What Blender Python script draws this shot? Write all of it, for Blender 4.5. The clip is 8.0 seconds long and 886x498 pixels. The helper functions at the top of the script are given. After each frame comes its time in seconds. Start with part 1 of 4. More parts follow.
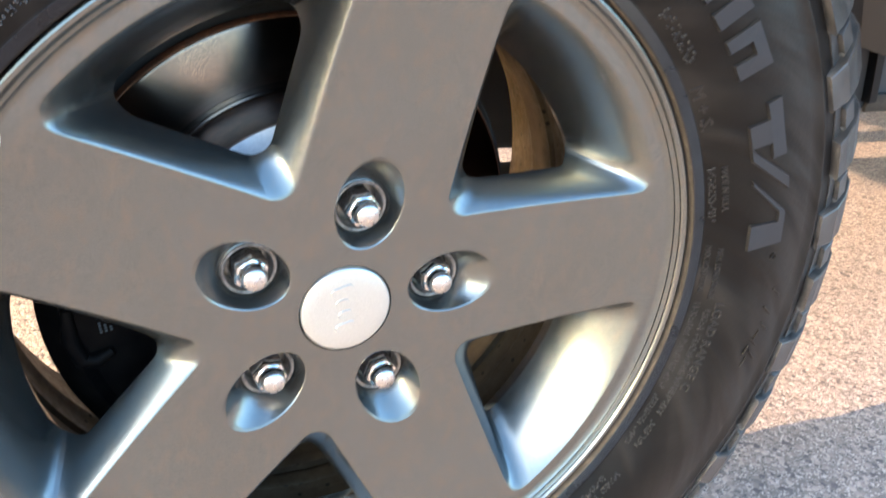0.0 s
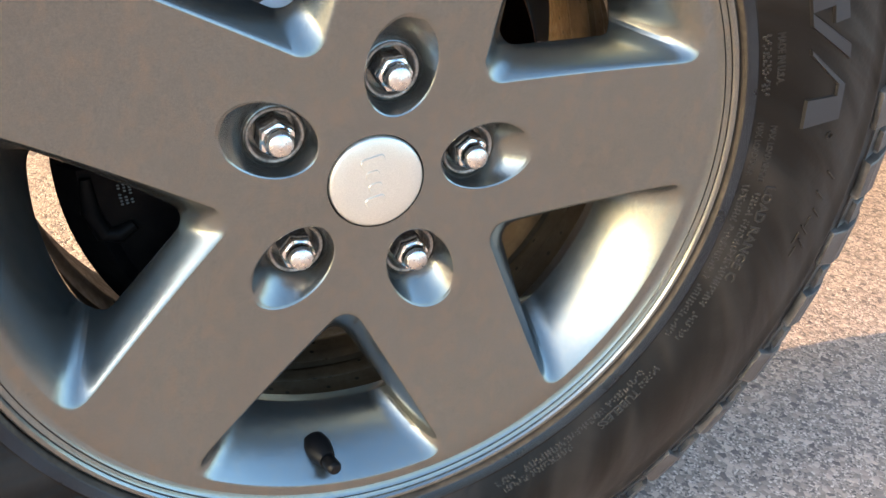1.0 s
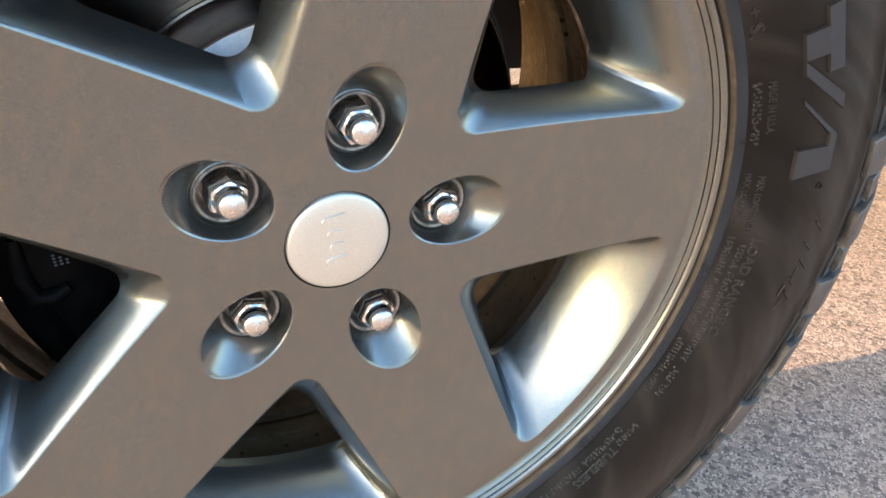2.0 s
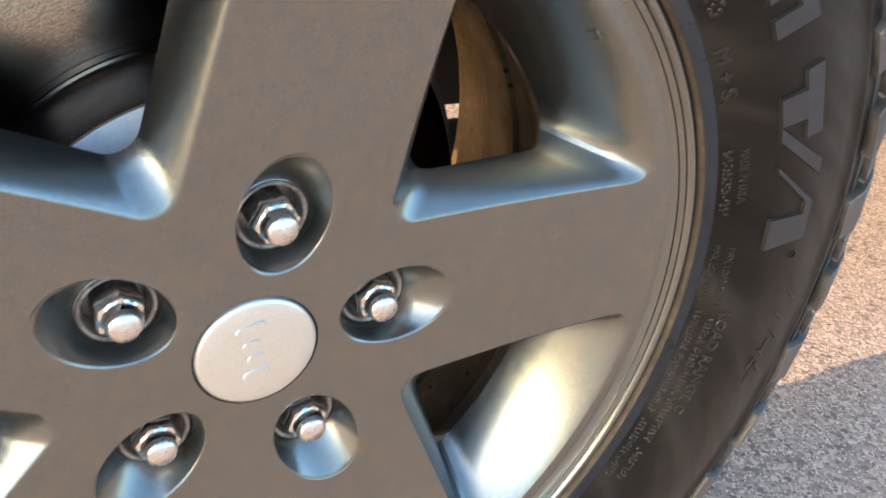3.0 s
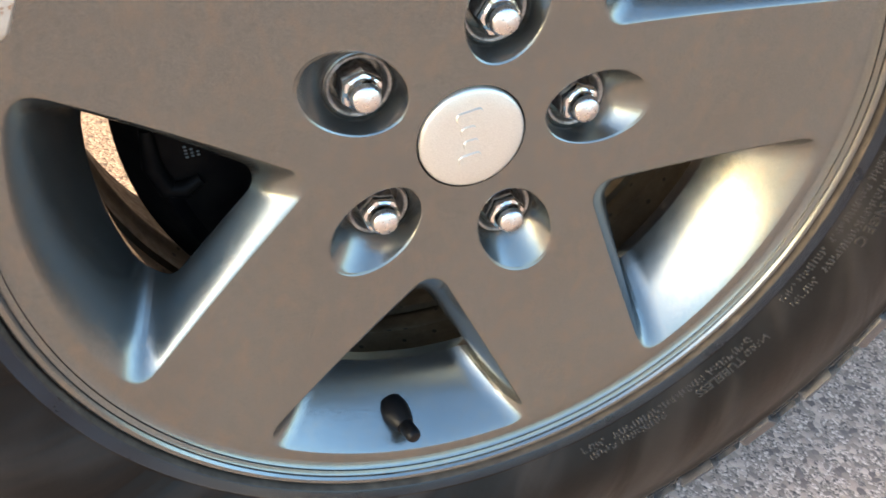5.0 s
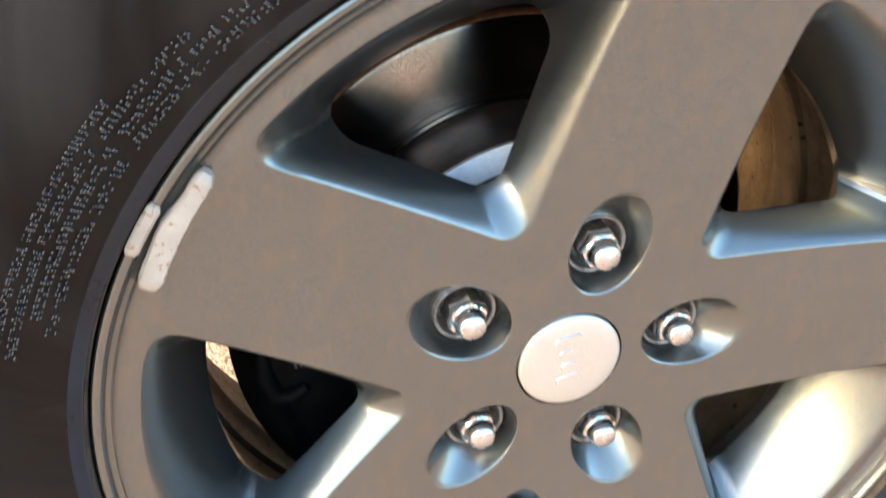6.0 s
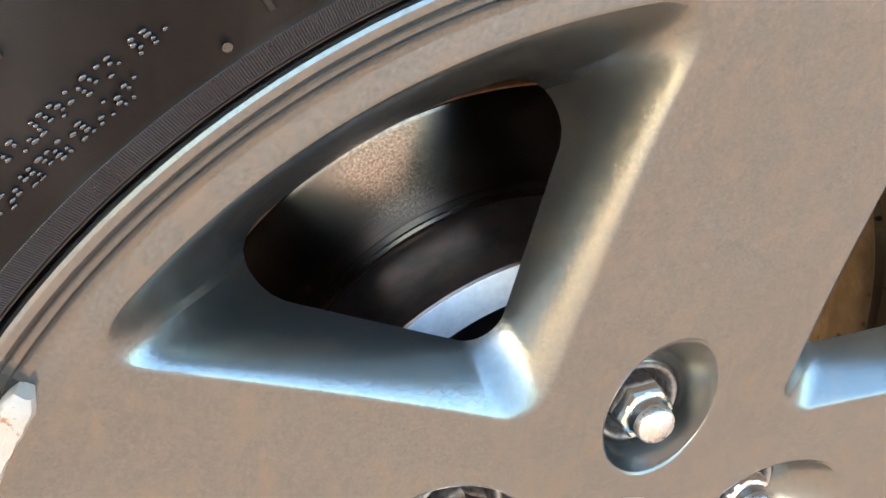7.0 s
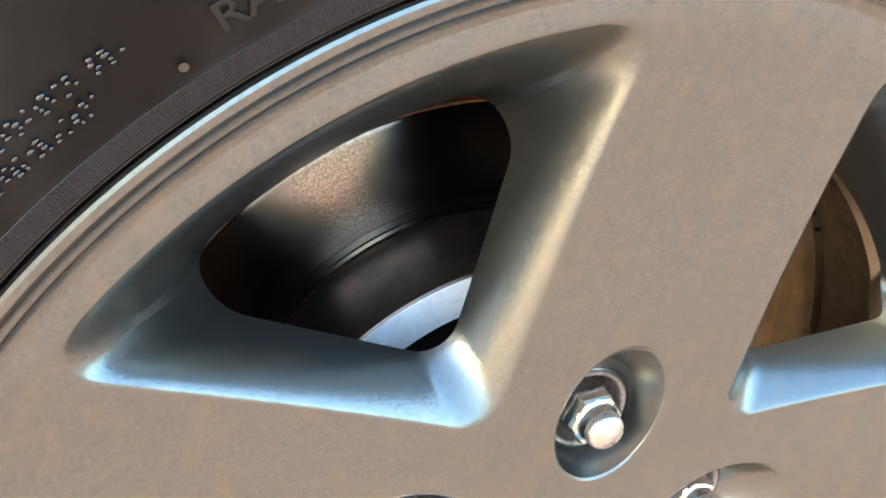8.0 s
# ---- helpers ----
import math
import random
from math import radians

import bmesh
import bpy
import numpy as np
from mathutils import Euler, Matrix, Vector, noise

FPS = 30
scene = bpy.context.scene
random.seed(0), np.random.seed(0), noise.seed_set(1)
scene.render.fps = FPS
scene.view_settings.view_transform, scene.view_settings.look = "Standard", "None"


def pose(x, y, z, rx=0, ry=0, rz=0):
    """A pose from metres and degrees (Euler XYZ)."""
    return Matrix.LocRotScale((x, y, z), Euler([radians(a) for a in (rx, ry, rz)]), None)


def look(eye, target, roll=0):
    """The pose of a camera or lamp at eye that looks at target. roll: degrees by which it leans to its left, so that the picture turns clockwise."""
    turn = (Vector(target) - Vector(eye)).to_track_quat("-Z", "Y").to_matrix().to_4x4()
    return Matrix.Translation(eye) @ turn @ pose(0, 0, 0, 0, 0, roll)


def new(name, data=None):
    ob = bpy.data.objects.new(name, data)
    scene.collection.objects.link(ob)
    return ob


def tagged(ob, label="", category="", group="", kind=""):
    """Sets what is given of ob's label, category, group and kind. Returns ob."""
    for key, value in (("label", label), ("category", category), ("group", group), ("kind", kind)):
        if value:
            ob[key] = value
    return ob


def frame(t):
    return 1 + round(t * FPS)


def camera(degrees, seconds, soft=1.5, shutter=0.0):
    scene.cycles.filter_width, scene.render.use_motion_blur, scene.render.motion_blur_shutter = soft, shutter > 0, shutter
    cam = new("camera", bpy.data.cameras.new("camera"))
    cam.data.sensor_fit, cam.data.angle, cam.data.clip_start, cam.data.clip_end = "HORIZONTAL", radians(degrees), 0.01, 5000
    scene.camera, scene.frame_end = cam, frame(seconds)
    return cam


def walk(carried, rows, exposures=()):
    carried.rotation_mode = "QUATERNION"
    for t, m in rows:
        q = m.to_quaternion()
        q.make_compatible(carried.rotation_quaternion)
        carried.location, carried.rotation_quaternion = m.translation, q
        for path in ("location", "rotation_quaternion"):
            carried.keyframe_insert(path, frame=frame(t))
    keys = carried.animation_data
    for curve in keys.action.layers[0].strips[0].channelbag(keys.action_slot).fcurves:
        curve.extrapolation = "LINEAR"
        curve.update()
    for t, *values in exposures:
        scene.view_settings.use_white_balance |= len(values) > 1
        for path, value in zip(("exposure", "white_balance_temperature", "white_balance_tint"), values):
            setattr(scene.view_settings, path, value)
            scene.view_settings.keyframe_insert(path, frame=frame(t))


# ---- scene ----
cam = camera(54.32, 8.0, 1.5, 0.25)
PATH = [
    (0, (-0.1576, -0.4286, 0.6589), (0.0458, -0.0287, 0.4381), 6.05),
    (0.5, (-0.1629, -0.4269, 0.6154), (0.0264, -0.0351, 0.3692), 5.35),
    (1, (-0.1570, -0.4250, 0.6077), (0.0293, -0.0339, 0.3580), 5.57),
    (1.2, (-0.1545, -0.4160, 0.6124), (0.0349, -0.0248, 0.3651), 5.55),
    (2.3, (-0.1357, -0.3617, 0.6202), (0.0786, 0.0125, 0.3671), 8.11),
    (2.5, (-0.1325, -0.3520, 0.6172), (0.0882, 0.0174, 0.3626), 8.67),
    (3, (-0.1069, -0.2976, 0.6362), (0.1314, 0.0614, 0.3826), 8.13),
    (3.5, (-0.0845, -0.2895, 0.6567), (0.1684, 0.0531, 0.3947), 7.63),
    (4, (-0.0919, -0.3016, 0.6422), (0.1397, 0.0417, 0.3620), 6.46),
    (4.5, (-0.1401, -0.3229, 0.6155), (0.0449, 0.0277, 0.3108), 6.39),
    (4.7, (-0.1480, -0.3394, 0.6096), (0.0223, 0.0138, 0.2993), 6.01),
    (5.8, (-0.1751, -0.3515, 0.6483), (-0.0522, 0.0543, 0.3834), 4.41),
    (6, (-0.1778, -0.3281, 0.6591), (-0.0484, 0.0863, 0.4109), 4.29),
    (6.2, (-0.1653, -0.2989, 0.6570), (-0.0381, 0.1235, 0.4217), 3.58),
    (6.5, (-0.1497, -0.2468, 0.6428), (-0.0147, 0.1772, 0.4149), 2.01),
    (7, (-0.1369, -0.2038, 0.6380), (0.0021, 0.2199, 0.4118), 1.48),
    (7.5, (-0.1365, -0.2031, 0.6395), (0.0074, 0.2146, 0.4055), 3.13),
    (8, (-0.1378, -0.2094, 0.6409), (0.0257, 0.2093, 0.4220), 2.46),
]
walk(cam, [(t, look(eye, target, roll)) for t, eye, target, roll in PATH], [(0, 3.72, 5050, 4), (0.6, 3.48, 5300, 5), (2, 3.35, 5450, 6), (3.5, 3.33, 5400, 6), (4.6, 3.42, 5550, 6), (5.9, 3.66, 5500, 6), (6.3, 3.92, 5550, 6), (7, 4.14, 5600, 5), (8, 4.12, 5550, 4)])

# ---------------------------------------------------------------- world, sun
AXLE = 0.3865         # height of the wheel's axis over the ground
SPIN = 9.0            # degrees by which the wheel has rolled clockwise
SUN_EL, SUN_AZ = 12.0, -87.5   # azimuth from +y towards +x

world = bpy.data.worlds.new("sky")
scene.world = world
world.use_nodes = True
wn, wl = world.node_tree.nodes, world.node_tree.links
wn.clear()
sky = wn.new("ShaderNodeTexSky")
sky.sky_type = "NISHITA"
sky.sun_disc = False
sky.sun_elevation, sky.sun_rotation = radians(SUN_EL), radians(SUN_AZ)
sky.dust_density, sky.air_density, sky.ozone_density = 4.5, 1.0, 0.5
bg = wn.new("ShaderNodeBackground")
bg.inputs[1].default_value = 0.15
wo = wn.new("ShaderNodeOutputWorld")
wl.new(sky.outputs[0], bg.inputs[0])
wl.new(bg.outputs[0], wo.inputs[0])

sun = new("sun", bpy.data.lights.new("sun", "SUN"))
sun.data.energy, sun.data.angle, sun.data.color = 3.05, radians(0.5), (1.0, 0.60, 0.30)
sx, sy, sz = (math.sin(radians(SUN_AZ)) * math.cos(radians(SUN_EL)), math.cos(radians(SUN_AZ)) * math.cos(radians(SUN_EL)), math.sin(radians(SUN_EL)))
sun.matrix_world = look((sx * 30, sy * 30, sz * 30), (0, 0, 0))

# ---------------------------------------------------------------- materials


def material(name, base=(0.5, 0.5, 0.5), rough=0.5, metal=0.0, spec=0.5):
    m = bpy.data.materials.new(name)
    m.use_nodes = True
    n, l = m.node_tree.nodes, m.node_tree.links
    b = n["Principled BSDF"]
    b.inputs["Base Color"].default_value = (*base, 1)
    b.inputs["Roughness"].default_value = rough
    b.inputs["Metallic"].default_value = metal
    b.inputs["Specular IOR Level"].default_value = spec
    return m, n, l, b


def coords(n, kind="Object"):
    return n.new("ShaderNodeTexCoord").outputs[kind]


def noise_tex(n, l, vec, scale, detail=4, rough=0.6, dist=0.0):
    t = n.new("ShaderNodeTexNoise")
    t.inputs["Scale"].default_value = scale
    t.inputs["Detail"].default_value = detail
    t.inputs["Roughness"].default_value = rough
    t.inputs["Distortion"].default_value = dist
    l.new(vec, t.inputs["Vector"])
    return t


def ramp(n, l, fac, stops):
    r = n.new("ShaderNodeValToRGB")
    e = r.color_ramp.elements
    while len(e) < len(stops):
        e.new(0.5)
    for el, (p, c) in zip(e, stops):
        el.position, el.color = p, (*c, 1) if len(c) == 3 else c
    l.new(fac, r.inputs[0])
    return r.outputs[0]


def maprange(n, l, fac, a, b, c, d):
    r = n.new("ShaderNodeMapRange")
    for k, v in zip(("From Min", "From Max", "To Min", "To Max"), (a, b, c, d)):
        r.inputs[k].default_value = v
    l.new(fac, r.inputs["Value"])
    return r.outputs[0]


def mix(n, l, fac, a, b, mode="MIX"):
    m = n.new("ShaderNodeMix")
    m.data_type, m.blend_type = "RGBA", mode
    if isinstance(fac, float):
        m.inputs[0].default_value = fac
    else:
        l.new(fac, m.inputs[0])
    for s, v in ((6, a), (7, b)):
        if isinstance(v, tuple):
            m.inputs[s].default_value = (*v, 1)
        else:
            l.new(v, m.inputs[s])
    return m.outputs[2]


def bump(n, l, b, height, strength, dist, after=None):
    k = n.new("ShaderNodeBump")
    k.inputs["Strength"].default_value = strength
    k.inputs["Distance"].default_value = dist
    l.new(height, k.inputs["Height"])
    if after is not None:
        l.new(after, k.inputs["Normal"])
    l.new(k.outputs[0], b.inputs["Normal"])
    return k.outputs[0]


def wheel_paint():
    m, n, l, b = material("silver_wheel_paint", (0.2, 0.196, 0.19), 0.24, 0.95)
    c = coords(n)
    dirt = noise_tex(n, l, c, 11, 2, 0.5)
    grain = noise_tex(n, l, c, 950, 3, 0.65)
    col = ramp(n, l, grain.outputs[0], [(0.25, (0.1175, 0.1275, 0.125)), (0.75, (0.204, 0.2185, 0.215))])
    film = ramp(n, l, dirt.outputs[0], [(0.3, (0, 0, 0)), (0.8, (0.4, 0.4, 0.4))])
    run = n.new("ShaderNodeMapping")
    run.inputs["Scale"].default_value = (1.0, 1.0, 0.55)
    l.new(c, run.inputs["Vector"])
    blot = noise_tex(n, l, run.outputs[0], 130, 5, 0.65, 0.6)
    dust = ramp(n, l, blot.outputs[0], [(0.47, (0, 0, 0)), (0.70, (0.85, 0.85, 0.85))])
    tone = mix(n, l, dust, mix(n, l, film, col, (0.145, 0.136, 0.117)), (0.192, 0.180, 0.156))
    l.new(maprange(n, l, dirt.outputs[0], 0.2, 0.8, 0.18, 0.24), b.inputs["Roughness"])
    # metal flakes: each small cell leans its own way
    cells = n.new("ShaderNodeTexVoronoi")
    cells.inputs["Scale"].default_value = 4600
    l.new(c, cells.inputs["Vector"])
    pick = n.new("ShaderNodeSeparateColor")
    l.new(cells.outputs["Color"], pick.inputs[0])
    amount = ramp(n, l, pick.outputs[0], [(0.86, (0.08, 0.08, 0.08)), (0.88, (0.25, 0.25, 0.25))])
    centred = n.new("ShaderNodeVectorMath")
    centred.operation = "SUBTRACT"
    l.new(cells.outputs["Color"], centred.inputs[0])
    centred.inputs[1].default_value = (0.5, 0.5, 0.5)
    lean = n.new("ShaderNodeVectorMath")
    lean.operation = "MULTIPLY"
    l.new(centred.outputs[0], lean.inputs[0])
    l.new(amount, lean.inputs[1])
    geo = n.new("ShaderNodeNewGeometry")
    add = n.new("ShaderNodeVectorMath")
    l.new(geo.outputs["Normal"], add.inputs[0])
    l.new(lean.outputs[0], add.inputs[1])
    unit = n.new("ShaderNodeVectorMath")
    unit.operation = "NORMALIZE"
    l.new(add.outputs[0], unit.inputs[0])
    # a sharp lobe from the clear coat and flakes that lie flat, a broad one from flakes that lie askew
    broad = n.new("ShaderNodeBsdfPrincipled")
    broad.inputs["Roughness"].default_value = 0.46
    broad.inputs["Metallic"].default_value = 0.95
    for lobe in (b, broad):
        l.new(tone, lobe.inputs["Base Color"])
        l.new(unit.outputs[0], lobe.inputs["Normal"])
    both = n.new("ShaderNodeMixShader")
    both.inputs[0].default_value = 0.15
    l.new(b.outputs[0], both.inputs[1])
    l.new(broad.outputs[0], both.inputs[2])
    l.new(both.outputs[0], n["Material Output"].inputs[0])
    return m


def barrel_metal():
    m, n, l, b = material("dusty_barrel", (0.3, 0.22, 0.15), 0.55, 0.0, 0.05)
    c = coords(n)
    d = noise_tex(n, l, c, 22, 8, 0.7)
    dust = ramp(n, l, d.outputs[0], [(0.3, (0.026, 0.018, 0.010)), (0.55, (0.062, 0.043, 0.024)), (0.8, (0.115, 0.084, 0.050))])
    runs = noise_tex(n, l, polar_coords(n, l, 4, 120), 1.0, 4, 0.6)
    streaked = mix(n, l, ramp(n, l, runs.outputs[0], [(0.45, (0, 0, 0)), (0.68, (0.4, 0.4, 0.4))]), dust, (0.020, 0.014, 0.009))
    spots = n.new("ShaderNodeTexVoronoi")
    spots.inputs["Scale"].default_value = 75
    l.new(c, spots.inputs["Vector"])
    fleck = ramp(n, l, spots.outputs["Distance"], [(0.10, (1, 1, 1)), (0.16, (0, 0, 0))])
    l.new(mix(n, l, fleck, streaked, (0.006, 0.005, 0.004)), b.inputs["Base Color"])
    s = noise_tex(n, l, c, 160, 3)
    l.new(maprange(n, l, s.outputs[0], 0.3, 0.7, 0.4, 0.65), b.inputs["Roughness"])
    bump(n, l, b, s.outputs[0], 0.15, 0.001)
    return m


def chrome():
    m, n, l, b = material("chrome_plating", (0.60, 0.59, 0.58), 0.13, 1.0)
    c = coords(n)
    d = noise_tex(n, l, c, 90, 5)
    l.new(maprange(n, l, d.outputs[0], 0.35, 0.75, 0.04, 0.16), b.inputs["Roughness"])
    s = noise_tex(n, l, c, 300, 2)
    bump(n, l, b, s.outputs[0], 0.03, 0.0004)
    return m


def worn_tip():
    m, n, l, b = material("worn_nut_tip", (0.55, 0.54, 0.53), 0.3, 1.0)
    c = coords(n)
    d = noise_tex(n, l, c, 420, 5)
    l.new(maprange(n, l, d.outputs[0], 0.3, 0.75, 0.22, 0.42), b.inputs["Roughness"])
    bump(n, l, b, d.outputs[0], 0.12, 0.0004)
    return m


def cap_silver():
    m, n, l, b = material("satin_cap", (0.72, 0.71, 0.67), 0.36, 0.8)
    c = coords(n)
    d = noise_tex(n, l, c, 1500, 2)
    l.new(ramp(n, l, d.outputs[0], [(0.3, (0.488, 0.485, 0.445)), (0.7, (0.585, 0.583, 0.535))]), b.inputs["Base Color"])
    e = noise_tex(n, l, c, 60, 4)
    l.new(maprange(n, l, e.outputs[0], 0.3, 0.7, 0.32, 0.44), b.inputs["Roughness"])
    bump(n, l, b, d.outputs[0], 0.08, 0.0003)
    return m


def polar_coords(n, l, across, along, slant=0.0):
    """Texture coordinates that follow the wheel: angle by `across`, radius by `along`."""
    sep = n.new("ShaderNodeSeparateXYZ")
    l.new(coords(n), sep.inputs[0])
    ang = n.new("ShaderNodeMath")
    ang.operation = "ARCTAN2"
    l.new(sep.outputs[2], ang.inputs[0])
    l.new(sep.outputs[0], ang.inputs[1])
    flat = n.new("ShaderNodeCombineXYZ")
    l.new(sep.outputs[0], flat.inputs[0])
    l.new(sep.outputs[2], flat.inputs[1])
    rad = n.new("ShaderNodeVectorMath")
    rad.operation = "LENGTH"
    l.new(flat.outputs[0], rad.inputs[0])
    lean = n.new("ShaderNodeMath")
    lean.operation = "MULTIPLY_ADD"
    l.new(rad.outputs["Value"], lean.inputs[0])
    lean.inputs[1].default_value = slant
    l.new(ang.outputs[0], lean.inputs[2])
    out = n.new("ShaderNodeCombineXYZ")
    for i, (src, k) in enumerate(((lean.outputs[0], across), (rad.outputs["Value"], along), (sep.outputs[1], along))):
        m = n.new("ShaderNodeMath")
        m.operation = "MULTIPLY"
        l.new(src, m.inputs[0])
        m.inputs[1].default_value = k
        l.new(m.outputs[0], out.inputs[i])
    return out.outputs[0]


def rubber():
    m, n, l, b = material("tyre_rubber", (0.01, 0.009, 0.008), 0.5, 0.0, 0.17)
    b.inputs["Sheen Weight"].default_value = 0.015
    b.inputs["Sheen Roughness"].default_value = 0.4
    b.inputs["Sheen Tint"].default_value = (1.0, 0.78, 0.62, 1)
    c = coords(n)
    d = noise_tex(n, l, c, 13, 7, 0.65, 0.4)
    st = noise_tex(n, l, polar_coords(n, l, 6, 7, 3.0), 1.0, 3, 0.45, 0.4)
    f = noise_tex(n, l, c, 340, 4)
    both = mix(n, l, 0.7, d.outputs[0], st.outputs[0])
    tone = ramp(n, l, both, [(0.38, (0.0013, 0.0011, 0.0010)), (0.52, (0.0046, 0.0039, 0.0033)), (0.66, (0.0165, 0.0135, 0.0112))])
    # paler tan in wisps on the bulge below the tread
    sep = n.new("ShaderNodeSeparateXYZ")
    l.new(polar_coords(n, l, 1, 1), sep.inputs[0])
    bulge = ramp(n, l, maprange(n, l, sep.outputs[1], 0.270, 0.330, 0.0, 1.0), [(0.0, (0, 0, 0)), (0.6, (0.36, 0.36, 0.36)), (1.0, (0.28, 0.28, 0.28))])
    wisps = noise_tex(n, l, polar_coords(n, l, 13, 16, 5.0), 1.0, 4, 0.5, 0.5)
    lie = mix(n, l, 1.0, bulge, ramp(n, l, wisps.outputs[0], [(0.36, (0.15, 0.15, 0.15)), (0.62, (1, 1, 1))]), "MULTIPLY")
    l.new(mix(n, l, lie, tone, (0.040, 0.034, 0.029)), b.inputs["Base Color"])
    l.new(maprange(n, l, both, 0.35, 0.68, 0.36, 0.60), b.inputs["Roughness"])
    wave = bump(n, l, b, st.outputs[0], 0.55, 0.008)
    bump(n, l, b, f.outputs[0], 0.12, 0.0012, wave)
    return m


def black_rubber():
    m, n, l, b = material("black_rubber", (0.004, 0.004, 0.0044), 0.36, 0.0, 0.12)
    f = noise_tex(n, l, coords(n), 400, 4)
    bump(n, l, b, f.outputs[0], 0.1, 0.0005)
    return m


def disc_steel():
    m, n, l, b = material("brake_disc_steel", (0.23, 0.22, 0.21), 0.3, 1.0)
    c = coords(n)
    sep = n.new("ShaderNodeSeparateXYZ")
    l.new(c, sep.inputs[0])
    comb = n.new("ShaderNodeCombineXYZ")
    l.new(sep.outputs[0], comb.inputs[0])
    l.new(sep.outputs[2], comb.inputs[1])
    ln = n.new("ShaderNodeVectorMath")
    ln.operation = "LENGTH"
    l.new(comb.outputs[0], ln.inputs[0])
    groove = n.new("ShaderNodeTexNoise")
    groove.noise_dimensions = "1D"
    groove.inputs["Scale"].default_value = 900
    l.new(ln.outputs["Value"], groove.inputs["W"])
    r = noise_tex(n, l, c, 11, 3, 0.5)
    spot = n.new("ShaderNodeVectorMath")
    spot.operation = "DISTANCE"
    l.new(c, spot.inputs[0])
    spot.inputs[1].default_value = (-0.077, 0.099, 0.120)
    speck = noise_tex(n, l, c, 1000, 4, 0.65, 0.5)
    ragged = n.new("ShaderNodeMath")
    ragged.operation = "MULTIPLY_ADD"
    l.new(r.outputs[0], ragged.inputs[0])
    ragged.inputs[1].default_value = -0.034
    l.new(spot.outputs["Value"], ragged.inputs[2])
    # speckles of light rust, with the ring's highlight put into their pale colour
    gleam_patch = ramp(n, l, ragged.outputs[0], [(0.0, (0.6, 0.6, 0.6)), (0.012, (0, 0, 0))])
    dots = ramp(n, l, speck.outputs[0], [(0.48, (0, 0, 0)), (0.54, (1, 1, 1))])
    rust = mix(n, l, 1.0, gleam_patch, dots, "MULTIPLY")
    rings = ramp(n, l, groove.outputs[0], [(0.3, (0.140, 0.115, 0.097)), (0.7, (0.195, 0.158, 0.132))])
    l.new(mix(n, l, rust, rings, (0.42, 0.33, 0.235)), b.inputs["Base Color"])
    l.new(maprange(n, l, r.outputs[0], 0.3, 0.7, 0.16, 0.25), b.inputs["Roughness"])
    tan = n.new("ShaderNodeTangent")
    tan.direction_type, tan.axis = "RADIAL", "Y"
    l.new(tan.outputs[0], b.inputs["Tangent"])
    b.inputs["Anisotropic"].default_value = 0.88
    b.inputs["Anisotropic Rotation"].default_value = 0.25
    k = noise_tex(n, l, c, 700, 3)
    h = mix(n, l, 0.5, groove.outputs[0], k.outputs[0])
    bump(n, l, b, h, 0.035, 0.0004)
    return m


def hat_iron():
    m, n, l, b = material("hat_iron", (0.2, 0.17, 0.15), 0.28, 0.9)
    c = coords(n)
    r = noise_tex(n, l, c, 55, 6, 0.7)
    l.new(ramp(n, l, r.outputs[0], [(0.35, (0.15, 0.128, 0.115)), (0.55, (0.22, 0.17, 0.14)), (0.75, (0.32, 0.185, 0.125))]), b.inputs["Base Color"])
    bump(n, l, b, r.outputs[0], 0.2, 0.001)
    return m


def bright_steel():
    m, n, l, b = material("machined_steel", (0.62, 0.62, 0.63), 0.45, 0.0)
    d = noise_tex(n, l, coords(n), 260, 4)
    l.new(ramp(n, l, d.outputs[0], [(0.3, (0.76, 0.76, 0.77)), (0.7, (0.92, 0.92, 0.93))]), b.inputs["Base Color"])
    return m


def black_paint():
    m, n, l, b = material("caliper_black", (0.012, 0.012, 0.013), 0.4, 0.0, 0.03)
    d = noise_tex(n, l, coords(n), 70, 6)
    l.new(ramp(n, l, d.outputs[0], [(0.4, (0.0015, 0.0015, 0.0018)), (0.8, (0.005, 0.0045, 0.004))]), b.inputs["Base Color"])
    bump(n, l, b, d.outputs[0], 0.3, 0.002)
    return m


def raw_bore():
    m, n, l, b = material("raw_bore_metal", (0.16, 0.13, 0.11), 0.45, 0.6)
    d = noise_tex(n, l, coords(n), 220, 5, 0.7)
    l.new(ramp(n, l, d.outputs[0], [(0.35, (0.09, 0.076, 0.066)), (0.52, (0.26, 0.22, 0.185)), (0.72, (0.46, 0.41, 0.36))]), b.inputs["Base Color"])
    bump(n, l, b, d.outputs[0], 0.4, 0.0008)
    return m


def disc_rust():
    m, n, l, b = material("disc_rust", (0.25, 0.09, 0.035), 0.8)
    d = noise_tex(n, l, coords(n), 180, 5, 0.7)
    l.new(ramp(n, l, d.outputs[0], [(0.3, (0.07, 0.03, 0.018)), (0.7, (0.30, 0.115, 0.045))]), b.inputs["Base Color"])
    return m


def weight_paint():
    m, n, l, b = material("rusted_white_coating", (0.7, 0.68, 0.64), 0.6)
    c = coords(n)
    d = noise_tex(n, l, c, 260, 5, 0.65)
    big = noise_tex(n, l, c, 60, 3)
    rust = ramp(n, l, d.outputs[0], [(0.57, (0, 0, 0)), (0.64, (1, 1, 1))])
    base = ramp(n, l, big.outputs[0], [(0.3, (0.25, 0.205, 0.158)), (0.7, (0.34, 0.285, 0.225))])
    l.new(mix(n, l, rust, base, (0.19, 0.095, 0.042)), b.inputs["Base Color"])
    bump(n, l, b, d.outputs[0], 0.5, 0.001)
    return m


